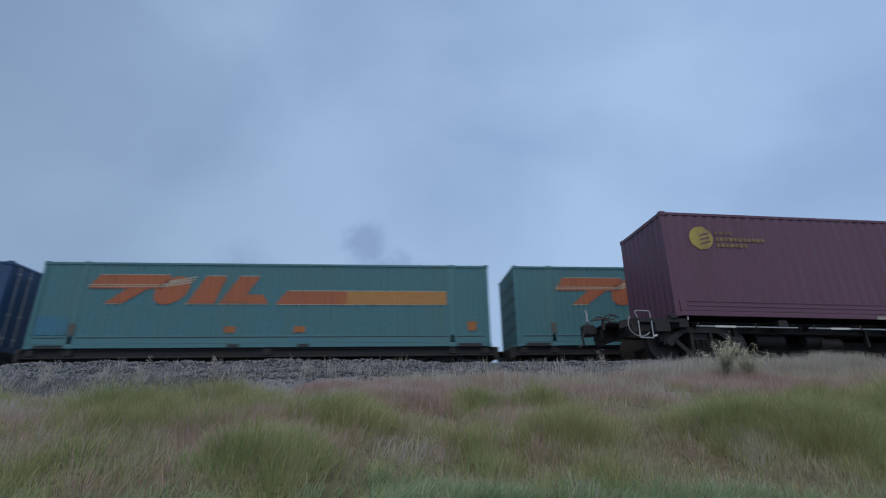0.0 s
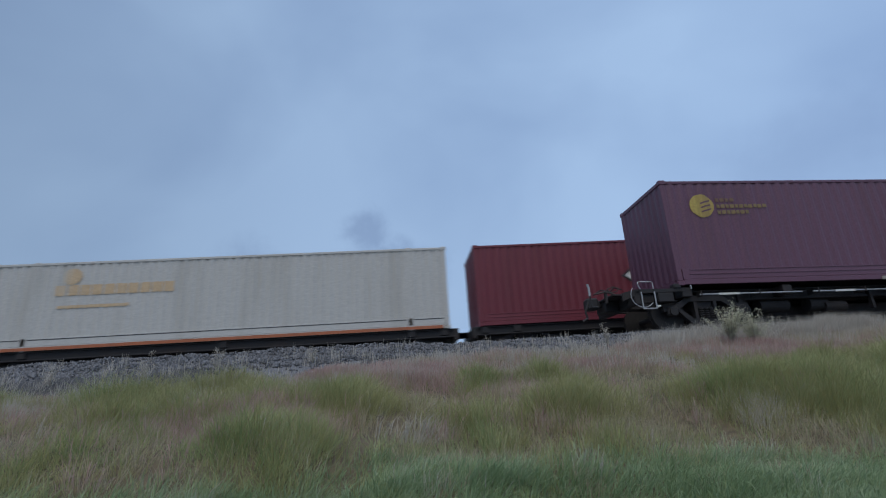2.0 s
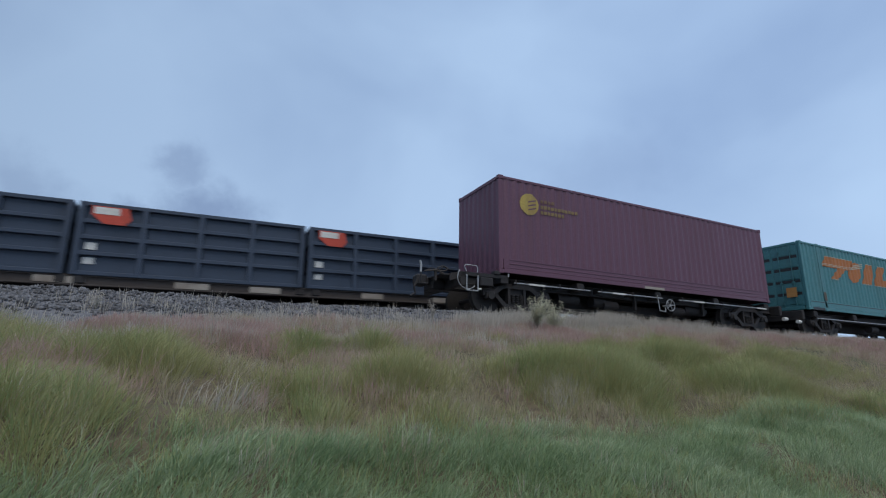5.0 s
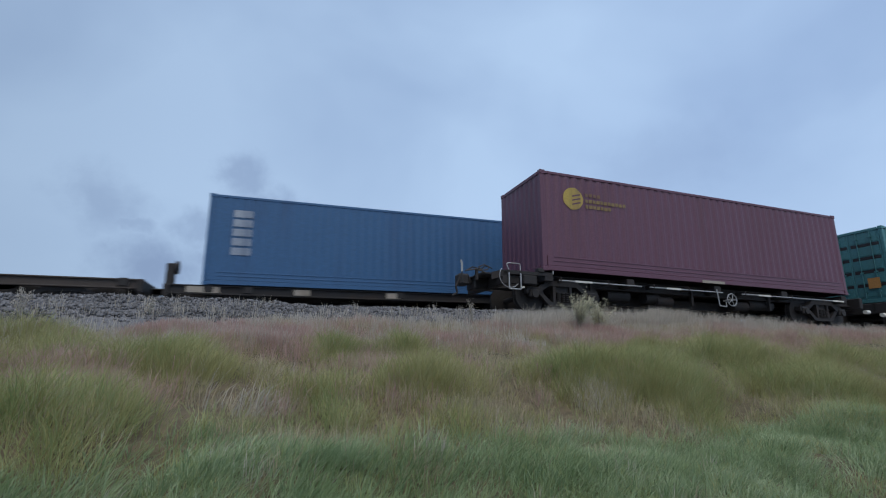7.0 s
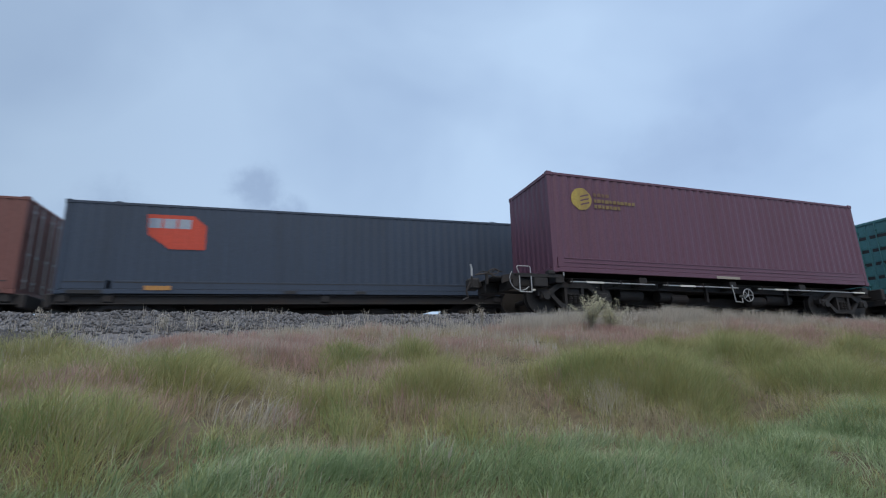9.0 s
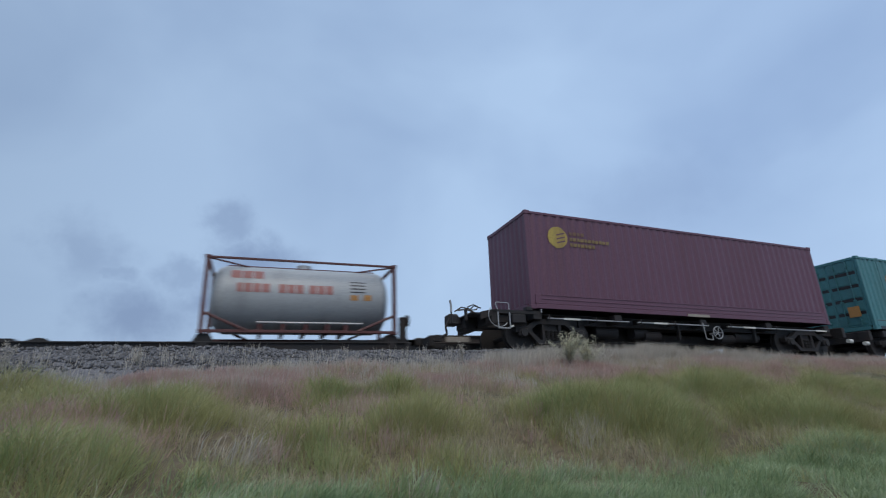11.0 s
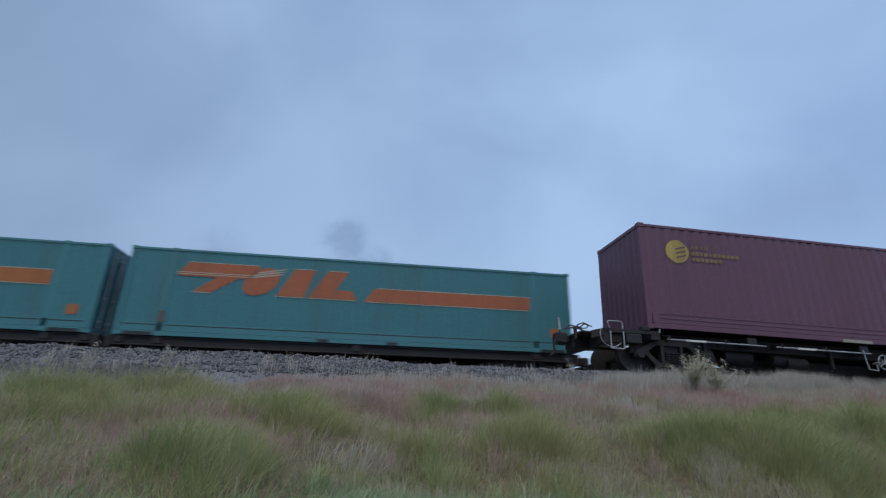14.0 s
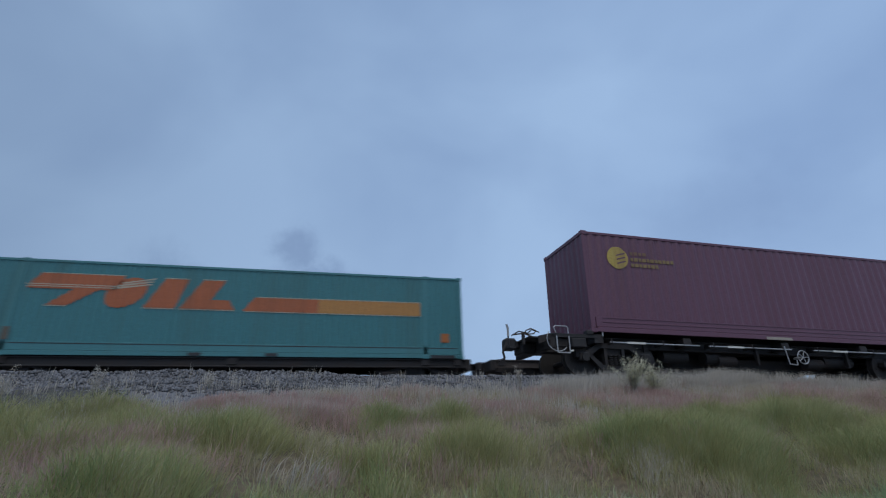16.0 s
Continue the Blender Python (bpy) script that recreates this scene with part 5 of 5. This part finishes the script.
def weed(x, y, h, n, rng, label, leaf=None):
    """A bushy weed: thin stems with many small leaves and heads."""
    root = empty("roadside_weed", label, "weed")
    z = max(bank(x, y), bed(y, x) if y > -4.4 else -9)
    root.location = (x, y, z - 0.02)
    stems, V, F = bmesh.new(), [], []
    for i in range(n):
        a, r = rng.uniform(0, 6.28), rng.uniform(0.06, 0.50) * h
        hh = h * rng.uniform(0.45, 1.0)
        b = Vector((r * math.cos(a), r * math.sin(a), hh))
        mid = b * 0.5 + Vector((0, 0, hh * 0.1))
        rod((0, 0, 0), mid, 0.006, 4, stems)
        rod(mid, b, 0.004, 4, stems, 0.002)
        for k in range(110 if leaf is None else 60):
            t = rng.uniform(0.3, 1.0)
            c = (mid * (2 * t) if t < 0.5 else mid + (b - mid) * (2 * t - 1)) + Vector((rng.normal(0, 0.03), rng.normal(0, 0.03), rng.normal(0, 0.02)))
            d = Vector((rng.normal(), rng.normal(), rng.normal() + 0.4)).normalized() * rng.uniform(0.025, 0.06)
            s = d.orthogonal().normalized() * (rng.uniform(0.004, 0.010) if leaf is None else rng.uniform(0.003, 0.006))
            j = len(V)
            V += [c - s, c + s, c + d]
            F.append((j, j + 1, j + 2))
    part("stem_cluster", stems, M_DRY, root)
    lv = sheet("foliage", np.array([tuple(v) for v in V]), np.array(F), leaf or M_WEED)
    lv.parent = root


# ---- assembly ----
build_ground()
build_ballast()
build_cess()
build_track(NEAR_Y, "near track")
build_track(FAR_Y, "far track")
near_train()
far_train()
build_grass()
_r = np.random.default_rng(3)
weed(-1.25, -3.25, 0.76, 22, _r, "tall pale yellow-green bushy weed above the grass")
weed(-0.75, -3.2, 0.66, 16, _r, "pale yellow-green bushy weed above the grass")
weed(-0.2, -3.1, 0.62, 6, _r, "thin pale weed above the grass", M_DRY)
weed(-3.0, -2.2, 0.5, 4, _r, "thin pale weed at the edge of the ballast", M_DRY)
weed(-11.3, -2.5, 0.55, 6, _r, "dry pale weed growing in the ballast", M_DRY)
weed(-10.2, -2.3, 0.5, 5, _r, "dry pale weed growing in the ballast", M_DRY)
weed(-12.8, -2.5, 0.5, 6, _r, "dry pale weed growing in the ballast", M_DRY)
weed(-8.6, -2.0, 0.4, 4, _r, "dry pale weed growing in the ballast", M_DRY)
build_stones()
build_sleepers()


# ---- what moves ----
def motions():
    tilt = -math.degrees(math.atan(GRADE))
    for root, u, y, z in MOVING:
        walk(root, [(t, pose(u - SPEED * t, y, z + GRADE * (u - SPEED * t), 0, tilt, 0)) for t in (0.0, 4.0, 8.0, 12.0, 16.0)])
    rolling = {root.name for root, u, y, z in MOVING}
    step = math.degrees(SPEED / 0.44) / FPS
    for root, sets in SPIN:
        if root.name in rolling:
            for ob in sets:
                at = ob.location.copy()
                walk(ob, [(k / FPS, pose(at.x, at.y, at.z, 0, -step * k, 0)) for k in range(16 * FPS + 1)])


motions()
